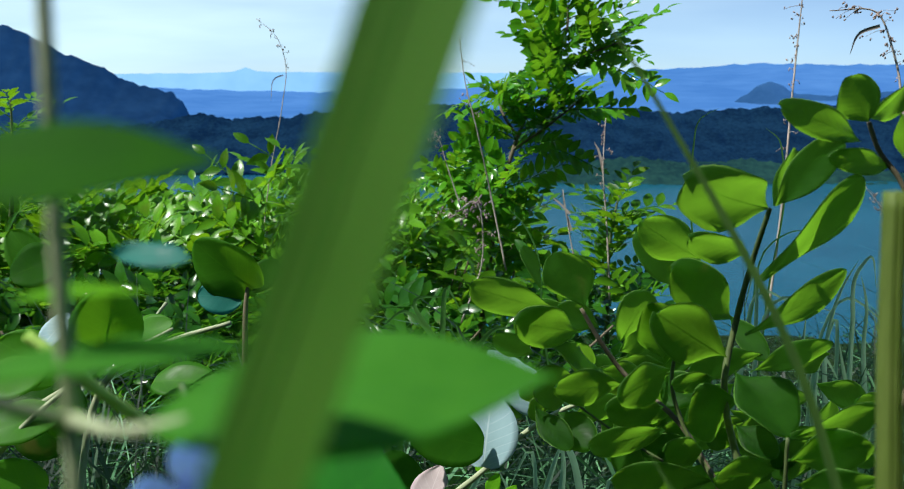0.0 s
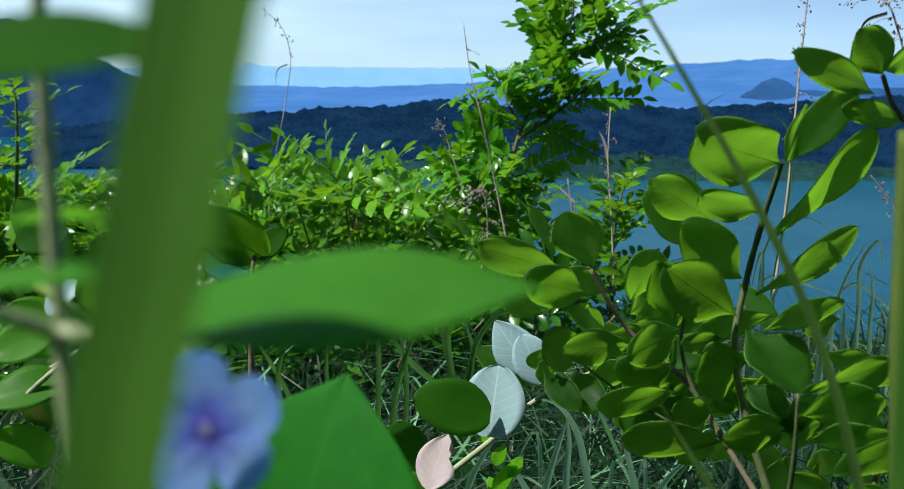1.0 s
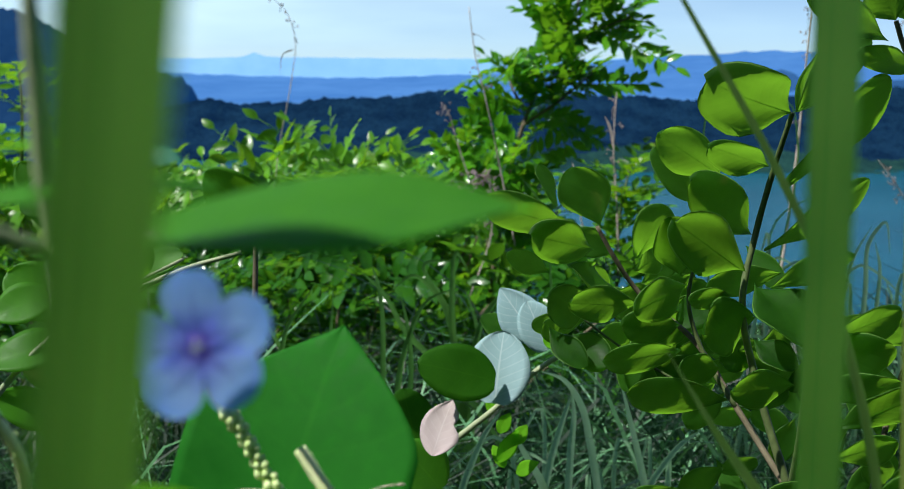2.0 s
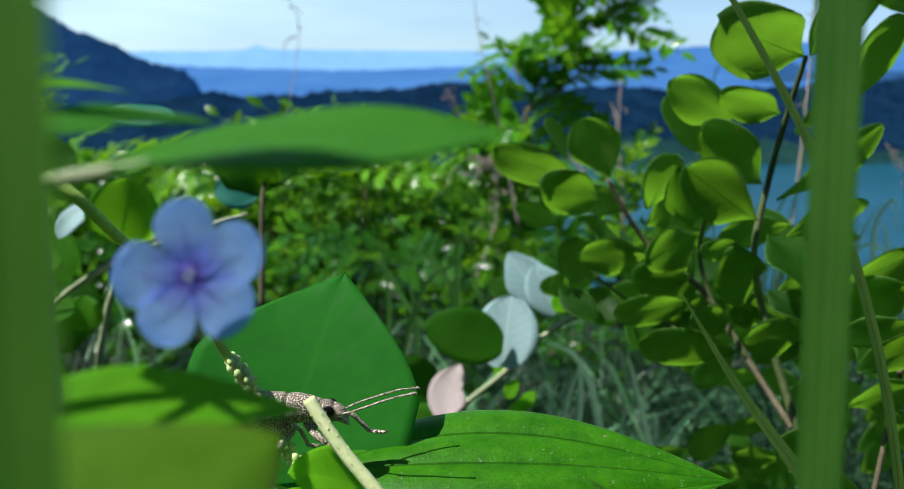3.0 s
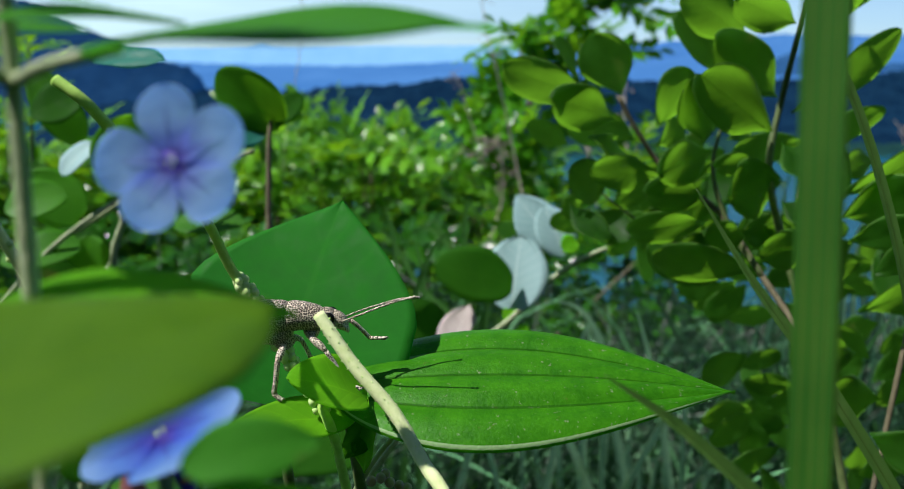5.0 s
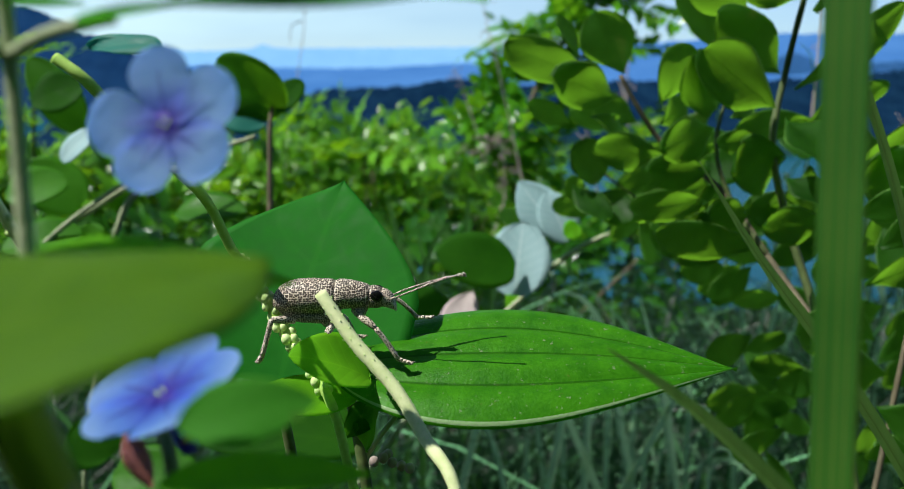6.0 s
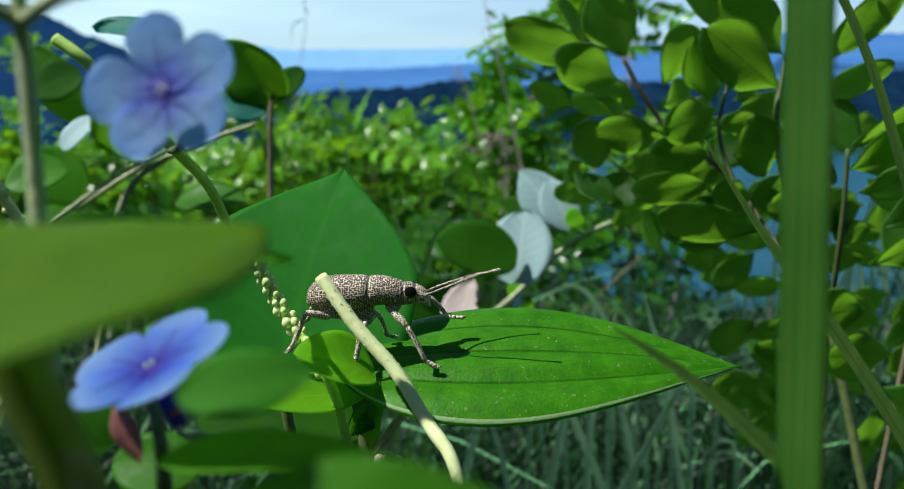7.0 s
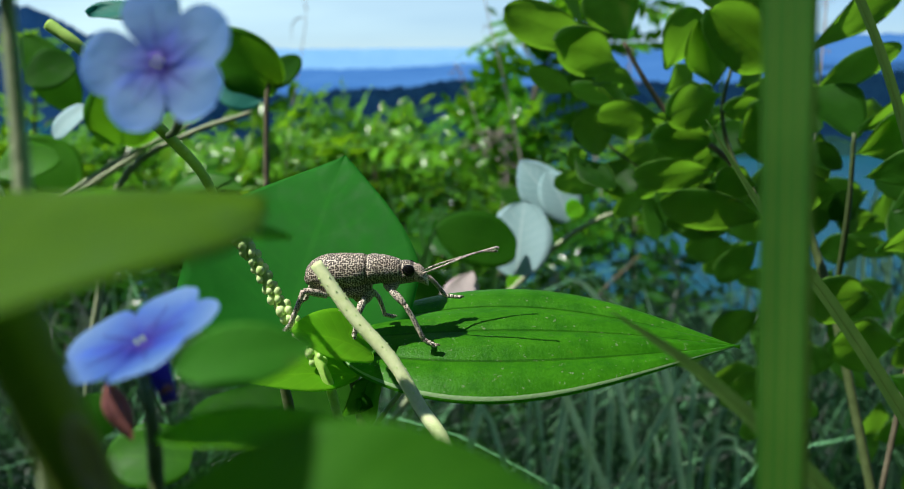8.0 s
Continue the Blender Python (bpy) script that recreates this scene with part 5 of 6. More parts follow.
leaf(herb, LEAF_AT, VINE_LEAF, (-0.01614, 0.10048, 0.18737), (-0.01718, 0.09802, 0.18133), 0.00367, (-.5, -.7, .3), "oval", "shrivelled dull leaf", wave=0.15, twist=-1.0, cup=0.4)

# ------------------------------------------------------------------ flower spikes with blue flowers
def flower(parent, at, centre, face, up, size, wide=0.41, dish=0.03, mat=None, stalk=None):
    """Five broad blunt petals round a throat, with a narrow tube behind."""
    c = Vector(centre)
    az = Vector(face).normalized()
    ay = (Vector(up) - az * Vector(up).dot(az)).normalized()
    ax = ay.cross(az)
    bm = bmesh.new()
    tube(bm, [c - az * size * 0.42 - ay * size * 0.05, c - az * size * 0.2, c - az * size * 0.015], size * 0.05, size * 0.10, 10, 4)
    throat = part("flower_tube", bm, mat or PETAL, parent, "pale blue flower tube", at=at)
    for k in range(5):
        a = radians(90 + 72 * k + (5 if k % 2 else -4))
        d = ax * math.cos(a) + ay * math.sin(a)
        lift = az * size * 0.006 * (k % 3)
        bm = bmesh.new()
        leaf_bm(bm, c + d * size * 0.04 - az * size * 0.02 + lift, c + d * size * (0.50 + 0.03 * math.sin(k * 2)) + az * size * dish + lift, size * (wide + 0.02 * (k % 2)), az, "petal", dish * 0.8, 0.03, 0.025, 12, 16, seed=k)
        part("petal", bm, mat or PETAL, throat, at=at)
        bm = bmesh.new()
        tube(bm, [c + d * size * f + az * size * (0.012 + dish * f * 1.6) + lift for f in (0.05, 0.18, 0.33)], size * 0.005, size * 0.002, 5, 3)
        part("guide_line", bm, THROAT, throat, "violet line towards the throat", at=at)
    bm = bmesh.new()
    for k in range(4):
        a = k * 1.6
        sphere_bm(bm, c + (ax * math.cos(a) + ay * math.sin(a)) * size * 0.03 + az * size * 0.02, (size * 0.010,) * 3, 6, 5)
    part("stamen", bm, BUD, throat, "pale stamens", at=at)
    if stalk is not None:
        bm = bmesh.new()
        e = c - az * size * 0.40 - ay * size * 0.05
        tube(bm, [stalk, e.lerp(Vector(stalk), 0.5) - Vector((0, 0, size * 0.1)), e], size * 0.035, size * 0.05, 8, 6)
        part("pedicel", bm, GREEN_STEM, throat, "thin green flower stalk", at=at)
    return throat


def spike(pts, r0, r1, label, mat, buds, seed, mid=None):
    """A knobbly flower spike: a scaly rod with rows of small buds where it is young."""
    base = Vector(pts[0])
    rnd = random.Random(seed)
    ob = thing("flower_spike", base, label, "flower spike", "flower spikes")
    bm = bmesh.new()
    run = tube(bm, pts, r0, r1, 12, 12, 0.08, mid)
    part("rod", bm, mat, ob, at=base)
    n = len(run)
    for k in range(buds[2]):
        f = buds[0] + (buds[1] - buds[0]) * k / buds[2]
        q = run[int(f * (n - 1))]
        d = (run[min(n - 1, int(f * (n - 1)) + 1)] - run[max(0, int(f * (n - 1)) - 1)]).normalized()
        u = d.orthogonal().normalized()
        a = k * 2.4
        o = (u * math.cos(a) + d.cross(u) * math.sin(a))
        r = (r0 + (r1 - r0) * f)
        bm = bmesh.new()
        s = buds[3] * rnd.uniform(0.75, 1.2)
        sphere_bm(bm, q + o * r * 1.05, (s, s, s * 1.15), 8, 6)
        tube(bm, [q, q + o * r * 1.3 + d * s], s * 0.6, s * 0.3, 5, 2)
        part("bud", bm, BUD, ob, at=base)
    return ob, base


spike_a, SPIKE_A = spike([(-0.015, 0.105, -0.58), (-0.01964, 0.09445, 0.18035), (-0.02206, 0.09484, 0.19081), (-0.02526, 0.09781, 0.19458), (-0.02868, 0.09974, 0.19885), (-0.03144, 0.10051, 0.20388), (-0.03374, 0.10057, 0.20719), (-0.03594, 0.09804, 0.21439), (-0.03784, 0.09308, 0.21935), (-0.04168, 0.08965, 0.22493), (-0.04423, 0.08695, 0.22942), (-0.04692, 0.08733, 0.23134)],
                         0.00062, 0.00062, "green flower spike set with round buds and a blue flower", SPIKE, (0.20, 0.54, 64, 0.00055), 71)
blue_flower = flower(spike_a, SPIKE_A, (-0.02235, 0.05075, 0.22772), (-0.14, -0.95, 0.26), (-0.24, 0, 1), 0.0094, stalk=(-0.0378, 0.0931, 0.2193))
spike_b, SPIKE_B = spike([(0.008, 0.10, -0.58), (-0.00344, 0.07569, 0.17575), (-0.00547, 0.07939, 0.18353), (-0.00700, 0.08209, 0.18764), (-0.00928, 0.08485, 0.18970), (-0.01292, 0.08817, 0.19445), (-0.01764, 0.09076, 0.19906), (-0.02196, 0.09345, 0.20430)],
                         0.00040, 0.00078, "pale yellow-green flower spike crossing before the insect", SPIKE_PALE, (0.30, 0.99, 130, 0.00011), 72, 0.00090)
spike_c, SPIKE_C = spike([(-0.06, 0.09, -0.58), (-0.0553, 0.0747, 0.20574), (-0.0467, 0.07459, 0.22673), (-0.04628, 0.0727, 0.23181), (-0.04739, 0.07157, 0.23583), (-0.04886, 0.06991, 0.24207)], 0.0006, 0.0005, "pale green flower spike beside the stem", SPIKE_PALE, (0.1, 0.9, 12, 0.0003), 73)
FLOWER_B = Vector((-0.024, 0.066, -0.757))
flower_b = thing("flower_stalk", FLOWER_B, "single blue flower on a thin dark stalk with a red calyx", "flower")
bm = bmesh.new()
tube(bm, [FLOWER_B, (-0.02865, 0.05711, 0.18344), (-0.02893, 0.05981, 0.19502), (-0.02896, 0.06013, 0.20078), (-0.0295, 0.06046, 0.20449)], 0.0007, 0.0005, 8, 6, 0.1)
part("stem", bm, GREEN_STEM, flower_b, at=FLOWER_B)
bm = bmesh.new()
tube(bm, [(-0.02806, 0.06149, 0.20213), (-0.0285, 0.0619, 0.20391)], 0.0006, 0.0003, 8, 4)
part("bract", bm, CALYX, flower_b, at=FLOWER_B)
flower(flower_b, FLOWER_B, (-0.02955, 0.06111, 0.20640), (-0.30, -0.26, 0.92), (0.3, 1, 0), 0.01300, 0.46, 0.05, DEEP_PETAL)
leaf(flower_b, FLOWER_B, CALYX, (-0.03373, 0.06339, 0.20209), (-0.03165, 0.06236, 0.19747), 0.00207, (.2, -.9, .3), "oval", "reddish brown bract", wave=0.1, rib=False)

# ------------------------------------------------------------------ tall herb close by: pale stem, broad leaves
HERB_AT = Vector((-0.028, 0.065, -1.118))
tall = thing("tall_herb", HERB_AT, "tall herb with a pale stem and broad spreading leaves", "herb")
bm = bmesh.new()
tube(bm, [HERB_AT, (-0.02962, 0.05588, 0.21352), (-0.03189, 0.06438, 0.2578), (-0.03255, 0.06662, 0.27134), (-0.03269, 0.06737, 0.28503), (-0.03243, 0.06773, 0.29683), (-0.03241, 0.06854, 0.30583), (-0.03223, 0.06974, 0.31677)], 0.0008, 0.0006, 10, 8, 0.12)
part("stem", bm, PALE_STEM, tall, at=HERB_AT)
bm = bmesh.new()
tube(bm, [(-0.03255, 0.06659, 0.2712), (-0.0235, 0.0600, 0.2733), (-0.0205, 0.0606, 0.2738)], 0.0007, 0.0004, 8, 6, 0.1)
part("leaf_stalk", bm, PALE_STEM, tall, at=HERB_AT)
bm = bmesh.new()
tube(bm, [(-0.03255, 0.06658, 0.2711), (-0.03504, 0.06395, 0.27324), (-0.03829, 0.06036, 0.27569)], 0.0007, 0.0005, 8, 6, 0.1)
part("leaf_stalk", bm, PALE_STEM, tall, at=HERB_AT)
leaf(tall, HERB_AT, HERB_LEAF, (-0.0235, 0.060, 0.2735), (0.0086, 0.0660, 0.2752), 0.0190, (0.0, -0.13, 1.0), "oval", "broad pointed green leaf", bend=0.08, cup=0.06, wave=0.03, nu=20, nv=28)
# the shade on this leaf is put in by its dark green
leaf(tall, HERB_AT, DARK_LEAF, (-0.03334, 0.05103, 0.29499), (-0.01439, 0.05302, 0.29476), 0.0094, (0.0, -0.42, 0.9), "oval", "broad dark green leaf", rib=False, bend=-0.03, cup=0.06, nu=16, nv=24)
leaf(tall, HERB_AT, HERB_LEAF, (-0.03268, 0.06461, 0.27648), (-0.01891, 0.07167, 0.27609), 0.0052, (0.0, -0.30, 1.0), "oval", "narrow bright green leaf", bend=0.06, nu=10, nv=16)
leaf(tall, HERB_AT, HERB_LEAF, (-0.03995, 0.06636, 0.27507), (-0.02774, 0.07155, 0.27548), 0.0050, (0.0, -0.25, 1.0), "oval", "narrow bright green leaf", bend=0.06, nu=10, nv=16)
leaf(tall, HERB_AT, TEAL_LEAF, (-0.04025, 0.12497, 0.27222), (-0.05384, 0.12906, 0.27225), 0.00522, (0.1, -0.7, 0.7), "oval", "small teal leaf", wave=0.12, twist=0.8)
leaf(tall, HERB_AT, BRIGHT_LEAF, (-0.04233, 0.07733, 0.27884), (-0.03026, 0.08231, 0.27821), 0.0034, (0.0, -0.2, 1.0), "oval", "narrow bright green leaf", nu=10, nv=16)

LOW_AT = Vector((-0.045, 0.052, -1.118))
low = thing("broad_leaf_plant", LOW_AT, "low plant with large soft green leaves", "herb")
bm = bmesh.new()
tube(bm, [LOW_AT, (-0.03997, 0.04545, 0.17436), (-0.03916, 0.04995, 0.19796), (-0.03918, 0.05234, 0.21261)], 0.0012, 0.0008, 10, 6, 0.1)
part("stem", bm, GREEN_STEM, low, at=LOW_AT)
leaf(low, LOW_AT, NEAR_LEAF, (-0.03809, 0.03783, 0.21630), (-0.01810, 0.05726, 0.21802), 0.0225, (0.0, -0.16, 1.0), "oval", "large soft green leaf with a pale sheen", rib=False, bend=0.07, cup=0.04, nu=20, nv=28)
leaf(low, LOW_AT, HERB_LEAF, (-0.0265, 0.05912, 0.20501), (-0.01638, 0.0626, 0.20554), 0.00563, (0.0, -0.7, 0.6), "oval", "mid green leaf", rib=False, nu=12, nv=16)
leaf(low, LOW_AT, VINE_LEAF, (-0.02182, 0.03929, 0.20313), (0.00158, 0.04485, 0.20227), 0.0100, (0.05, -0.58, 0.80), "oval", "large soft green leaf", rib=False, bend=0.20, cup=0.03, nu=20, nv=28)
leaf(low, LOW_AT, BRIGHT_LEAF, (-0.04614, 0.06781, 0.21383), (-0.02098, 0.07783, 0.21106), 0.0100, (0.0, -0.32, 1.0), "oval", "bright green leaf", bend=0.10, nu=12, nv=18)
leaf(low, LOW_AT, BRIGHT_LEAF, (-0.03245, 0.06885, 0.19453), (-0.01387, 0.07408, 0.19283), 0.0055, (0.0, -0.35, 0.95), "oval", "bright green leaf", nu=12, nv=18)
leaf(low, LOW_AT, PALE_LEAF, (-0.0465, 0.07481, 0.20714), (-0.0507, 0.073, 0.20848), 0.0040, (0.0, -0.6, 0.8), "oval", "pale leaf", nu=12, nv=18)

slant = near_blade("reed", [(0, 0, -0.85), (0.004, 0.002, -0.45), (0, 0, -0.12), (0, 0, -0.03), (0, 0, 0.03), (0.0004, 0, 0.07), (0.002, 0, 0.12)], 0.0034, NEAR_BLADE, "broad soft green grass blade leaning to the side", "ribbed", facing=(-0.30, -0.954, 0.0))
thick = near_blade("reed", [(0.03, 0.060, -0.722), (0.03119, 0.05048, 0), (0.02435, 0.05048, 0.12), (0.01980, 0.05048, 0.2), (0.01635, 0.05048, 0.26), (0.01290, 0.05048, 0.32), (0.00833, 0.05048, 0.4)], 0.0033, REED_BLADE, "upright ribbed green grass blade", "ribbed")
sheath = near_blade("grass_leaf", [(0.033, 0.0605, -0.722), (0.03278, 0.05199, 0), (0.02596, 0.05199, 0.12), (0.02140, 0.05199, 0.2), (0.01800, 0.05199, 0.26), (0.01477, 0.05199, 0.32)], 0.0020, OLIVE_BLADE, "narrow olive leaf along a grass stem")
left_stem = near_blade("leaning_stem", [(-0.03, 0.07, -1.118), (-0.028, 0.06, -0.15), (-0.02529, 0.04962, 0.18), (-0.03154, 0.04962, 0.2), (-0.03685, 0.04962, 0.217)], 0.0041, OLIVE_BLADE, "leaning olive-brown stem close by", "rod")


# a withered scrap, berries
leaf(low, LOW_AT, SEED, (-0.02902, 0.04807, 0.20634), (-0.02654, 0.04682, 0.2007), 0.00216, (0.3, -0.9, 0.3), "oval", "withered brown leaf scrap", wave=0.15, cup=0.4, rib=False)
for k, q in enumerate(((-0.01689, 0.10328, 0.17731), (-0.01554, 0.1025, 0.17821), (-0.01441, 0.1033, 0.17712), (-0.01326, 0.10414, 0.17618), (-0.01209, 0.10318, 0.17634), (-0.01512, 0.10445, 0.17773))):
    bm = bmesh.new()
    sphere_bm(bm, q, (0.0007, 0.0007, 0.00075), 10, 8)
    part("berry", bm, SEED, herb, "small brownish berry", at=LEAF_AT)
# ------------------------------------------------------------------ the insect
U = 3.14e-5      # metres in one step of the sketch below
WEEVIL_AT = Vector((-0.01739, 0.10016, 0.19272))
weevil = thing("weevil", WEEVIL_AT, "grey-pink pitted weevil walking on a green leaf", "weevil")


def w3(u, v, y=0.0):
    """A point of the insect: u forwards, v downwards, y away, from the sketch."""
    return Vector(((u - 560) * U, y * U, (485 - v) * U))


def lofted(name, mat, rings, parent=None, sides=32):
    """A body shell through rings (u, v, half height, half width), a little flat below."""
    bm = bmesh.new()
    pts = spline([(u, v, 0) for u, v, a, b in rings], 4)
    rad = spline([(u, a, b) for u, v, a, b in rings], 4)
    uvl = bm.loops.layers.uv.verify()
    prev = None
    first = None
    at_u = 0
    for (u, v, _), (_, a, b) in zip(pts, rad):
        row = []
        for k in range(sides):
            t = 2 * math.pi * k / sides
            z = math.sin(t)
            row.append(bm.verts.new(w3(u, v - a * (z if z > 0 else z * 0.88), b * math.cos(t))))
        if prev:
            for k in range(sides):
                fc = bm.faces.new((prev[k], prev[(k + 1) % sides], row[(k + 1) % sides], row[k]))
                for lp, (p, q) in zip(fc.loops, ((at_u, k), (at_u, k + 1), (u, k + 1), (u, k))):
                    lp[uvl].uv = (p / 9.0, q * 2 * math.pi * 80 / sides / 9.0)
        at_u = u
        first = first or row
        prev = row
    bm.faces.new(first[::-1])
    bm.faces.new(prev)
    bmesh.ops.recalc_face_normals(bm, faces=bm.faces)
    return part(name, bm, mat, parent or weevil)


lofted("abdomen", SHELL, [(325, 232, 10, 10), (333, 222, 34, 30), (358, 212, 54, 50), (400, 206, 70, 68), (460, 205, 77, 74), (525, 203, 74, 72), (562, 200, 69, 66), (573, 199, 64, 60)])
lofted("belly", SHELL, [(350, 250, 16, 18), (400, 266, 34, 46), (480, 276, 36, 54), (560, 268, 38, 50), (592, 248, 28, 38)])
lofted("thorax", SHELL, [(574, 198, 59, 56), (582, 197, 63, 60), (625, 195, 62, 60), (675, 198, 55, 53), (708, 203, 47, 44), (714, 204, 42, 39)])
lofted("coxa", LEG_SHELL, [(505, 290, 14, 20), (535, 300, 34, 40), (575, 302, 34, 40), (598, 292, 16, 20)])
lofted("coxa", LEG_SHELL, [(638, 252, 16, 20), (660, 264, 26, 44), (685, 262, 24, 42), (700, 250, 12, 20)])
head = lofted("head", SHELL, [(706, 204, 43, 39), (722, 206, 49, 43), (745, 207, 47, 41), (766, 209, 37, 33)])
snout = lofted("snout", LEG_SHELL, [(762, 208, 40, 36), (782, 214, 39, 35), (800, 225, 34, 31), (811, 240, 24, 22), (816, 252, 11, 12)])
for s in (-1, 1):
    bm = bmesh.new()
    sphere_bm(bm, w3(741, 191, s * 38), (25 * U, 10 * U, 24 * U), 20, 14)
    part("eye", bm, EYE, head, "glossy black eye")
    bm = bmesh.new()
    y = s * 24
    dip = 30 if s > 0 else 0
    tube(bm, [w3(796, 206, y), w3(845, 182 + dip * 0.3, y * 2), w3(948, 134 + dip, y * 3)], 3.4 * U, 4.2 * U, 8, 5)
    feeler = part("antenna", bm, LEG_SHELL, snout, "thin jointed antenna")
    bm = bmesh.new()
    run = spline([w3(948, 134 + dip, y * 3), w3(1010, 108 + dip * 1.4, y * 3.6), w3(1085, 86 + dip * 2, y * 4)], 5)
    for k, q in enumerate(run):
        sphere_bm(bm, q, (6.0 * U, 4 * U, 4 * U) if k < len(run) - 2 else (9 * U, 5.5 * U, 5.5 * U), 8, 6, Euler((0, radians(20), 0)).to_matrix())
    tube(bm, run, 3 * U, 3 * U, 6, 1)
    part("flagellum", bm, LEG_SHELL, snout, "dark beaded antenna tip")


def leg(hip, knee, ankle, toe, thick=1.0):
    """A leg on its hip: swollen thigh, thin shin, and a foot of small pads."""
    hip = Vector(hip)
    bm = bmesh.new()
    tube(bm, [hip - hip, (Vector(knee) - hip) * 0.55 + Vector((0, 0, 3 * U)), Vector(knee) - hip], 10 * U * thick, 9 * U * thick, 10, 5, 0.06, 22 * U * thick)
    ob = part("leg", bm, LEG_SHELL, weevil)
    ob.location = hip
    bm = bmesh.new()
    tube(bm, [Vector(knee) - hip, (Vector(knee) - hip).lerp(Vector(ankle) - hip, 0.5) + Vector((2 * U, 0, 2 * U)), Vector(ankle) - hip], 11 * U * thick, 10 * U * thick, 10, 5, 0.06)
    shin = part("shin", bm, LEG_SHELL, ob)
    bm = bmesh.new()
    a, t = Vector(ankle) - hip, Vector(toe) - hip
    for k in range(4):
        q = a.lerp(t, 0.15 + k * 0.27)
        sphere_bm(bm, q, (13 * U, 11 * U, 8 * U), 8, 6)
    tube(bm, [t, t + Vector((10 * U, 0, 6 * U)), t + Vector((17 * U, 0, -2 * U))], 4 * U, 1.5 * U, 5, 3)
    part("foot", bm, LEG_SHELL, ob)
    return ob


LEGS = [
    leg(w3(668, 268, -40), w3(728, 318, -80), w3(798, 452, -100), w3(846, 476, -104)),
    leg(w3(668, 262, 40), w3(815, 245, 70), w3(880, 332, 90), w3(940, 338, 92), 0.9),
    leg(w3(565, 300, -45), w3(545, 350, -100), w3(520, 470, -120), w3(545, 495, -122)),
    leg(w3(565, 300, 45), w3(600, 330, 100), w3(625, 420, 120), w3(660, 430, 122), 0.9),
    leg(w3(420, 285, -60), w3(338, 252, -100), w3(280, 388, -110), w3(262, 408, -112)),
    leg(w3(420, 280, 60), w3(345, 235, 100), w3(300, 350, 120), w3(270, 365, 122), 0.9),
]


# the plants closest to the lens are scaled in about the last eye, seen alike, for stronger blur
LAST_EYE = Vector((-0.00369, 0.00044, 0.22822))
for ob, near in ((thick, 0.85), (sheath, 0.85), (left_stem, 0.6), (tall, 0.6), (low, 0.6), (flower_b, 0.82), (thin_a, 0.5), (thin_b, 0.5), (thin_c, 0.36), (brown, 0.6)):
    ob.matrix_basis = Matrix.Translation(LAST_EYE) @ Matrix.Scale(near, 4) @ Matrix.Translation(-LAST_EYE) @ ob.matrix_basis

# ------------------------------------------------------------------ what moves
def sway(ob, rows):
    """Keys a thing by offsets (seconds, dx, dy, dz) from where it was built, held at both ends."""
    base = ob.matrix_basis.copy()
    rows = list(rows)
    if rows[0][0] > 0:
        rows.insert(0, (0, *rows[0][1:]))
    if rows[-1][0] < 8:
        rows.append((8, *rows[-1][1:]))
    walk(ob, [(t, Matrix.Translation((x, y, z)) @ base) for t, x, y, z in rows])


def between(rows, t):
    """Offset at t from such rows."""
    if t <= rows[0][0]:
        return Vector(rows[0][1:])
    for a, b in zip(rows, rows[1:]):
        if t <= b[0]:
            return Vector(a[1:]).lerp(Vector(b[1:]), (t - a[0]) / (b[0] - a[0]))
    return Vector(rows[-1][1:])


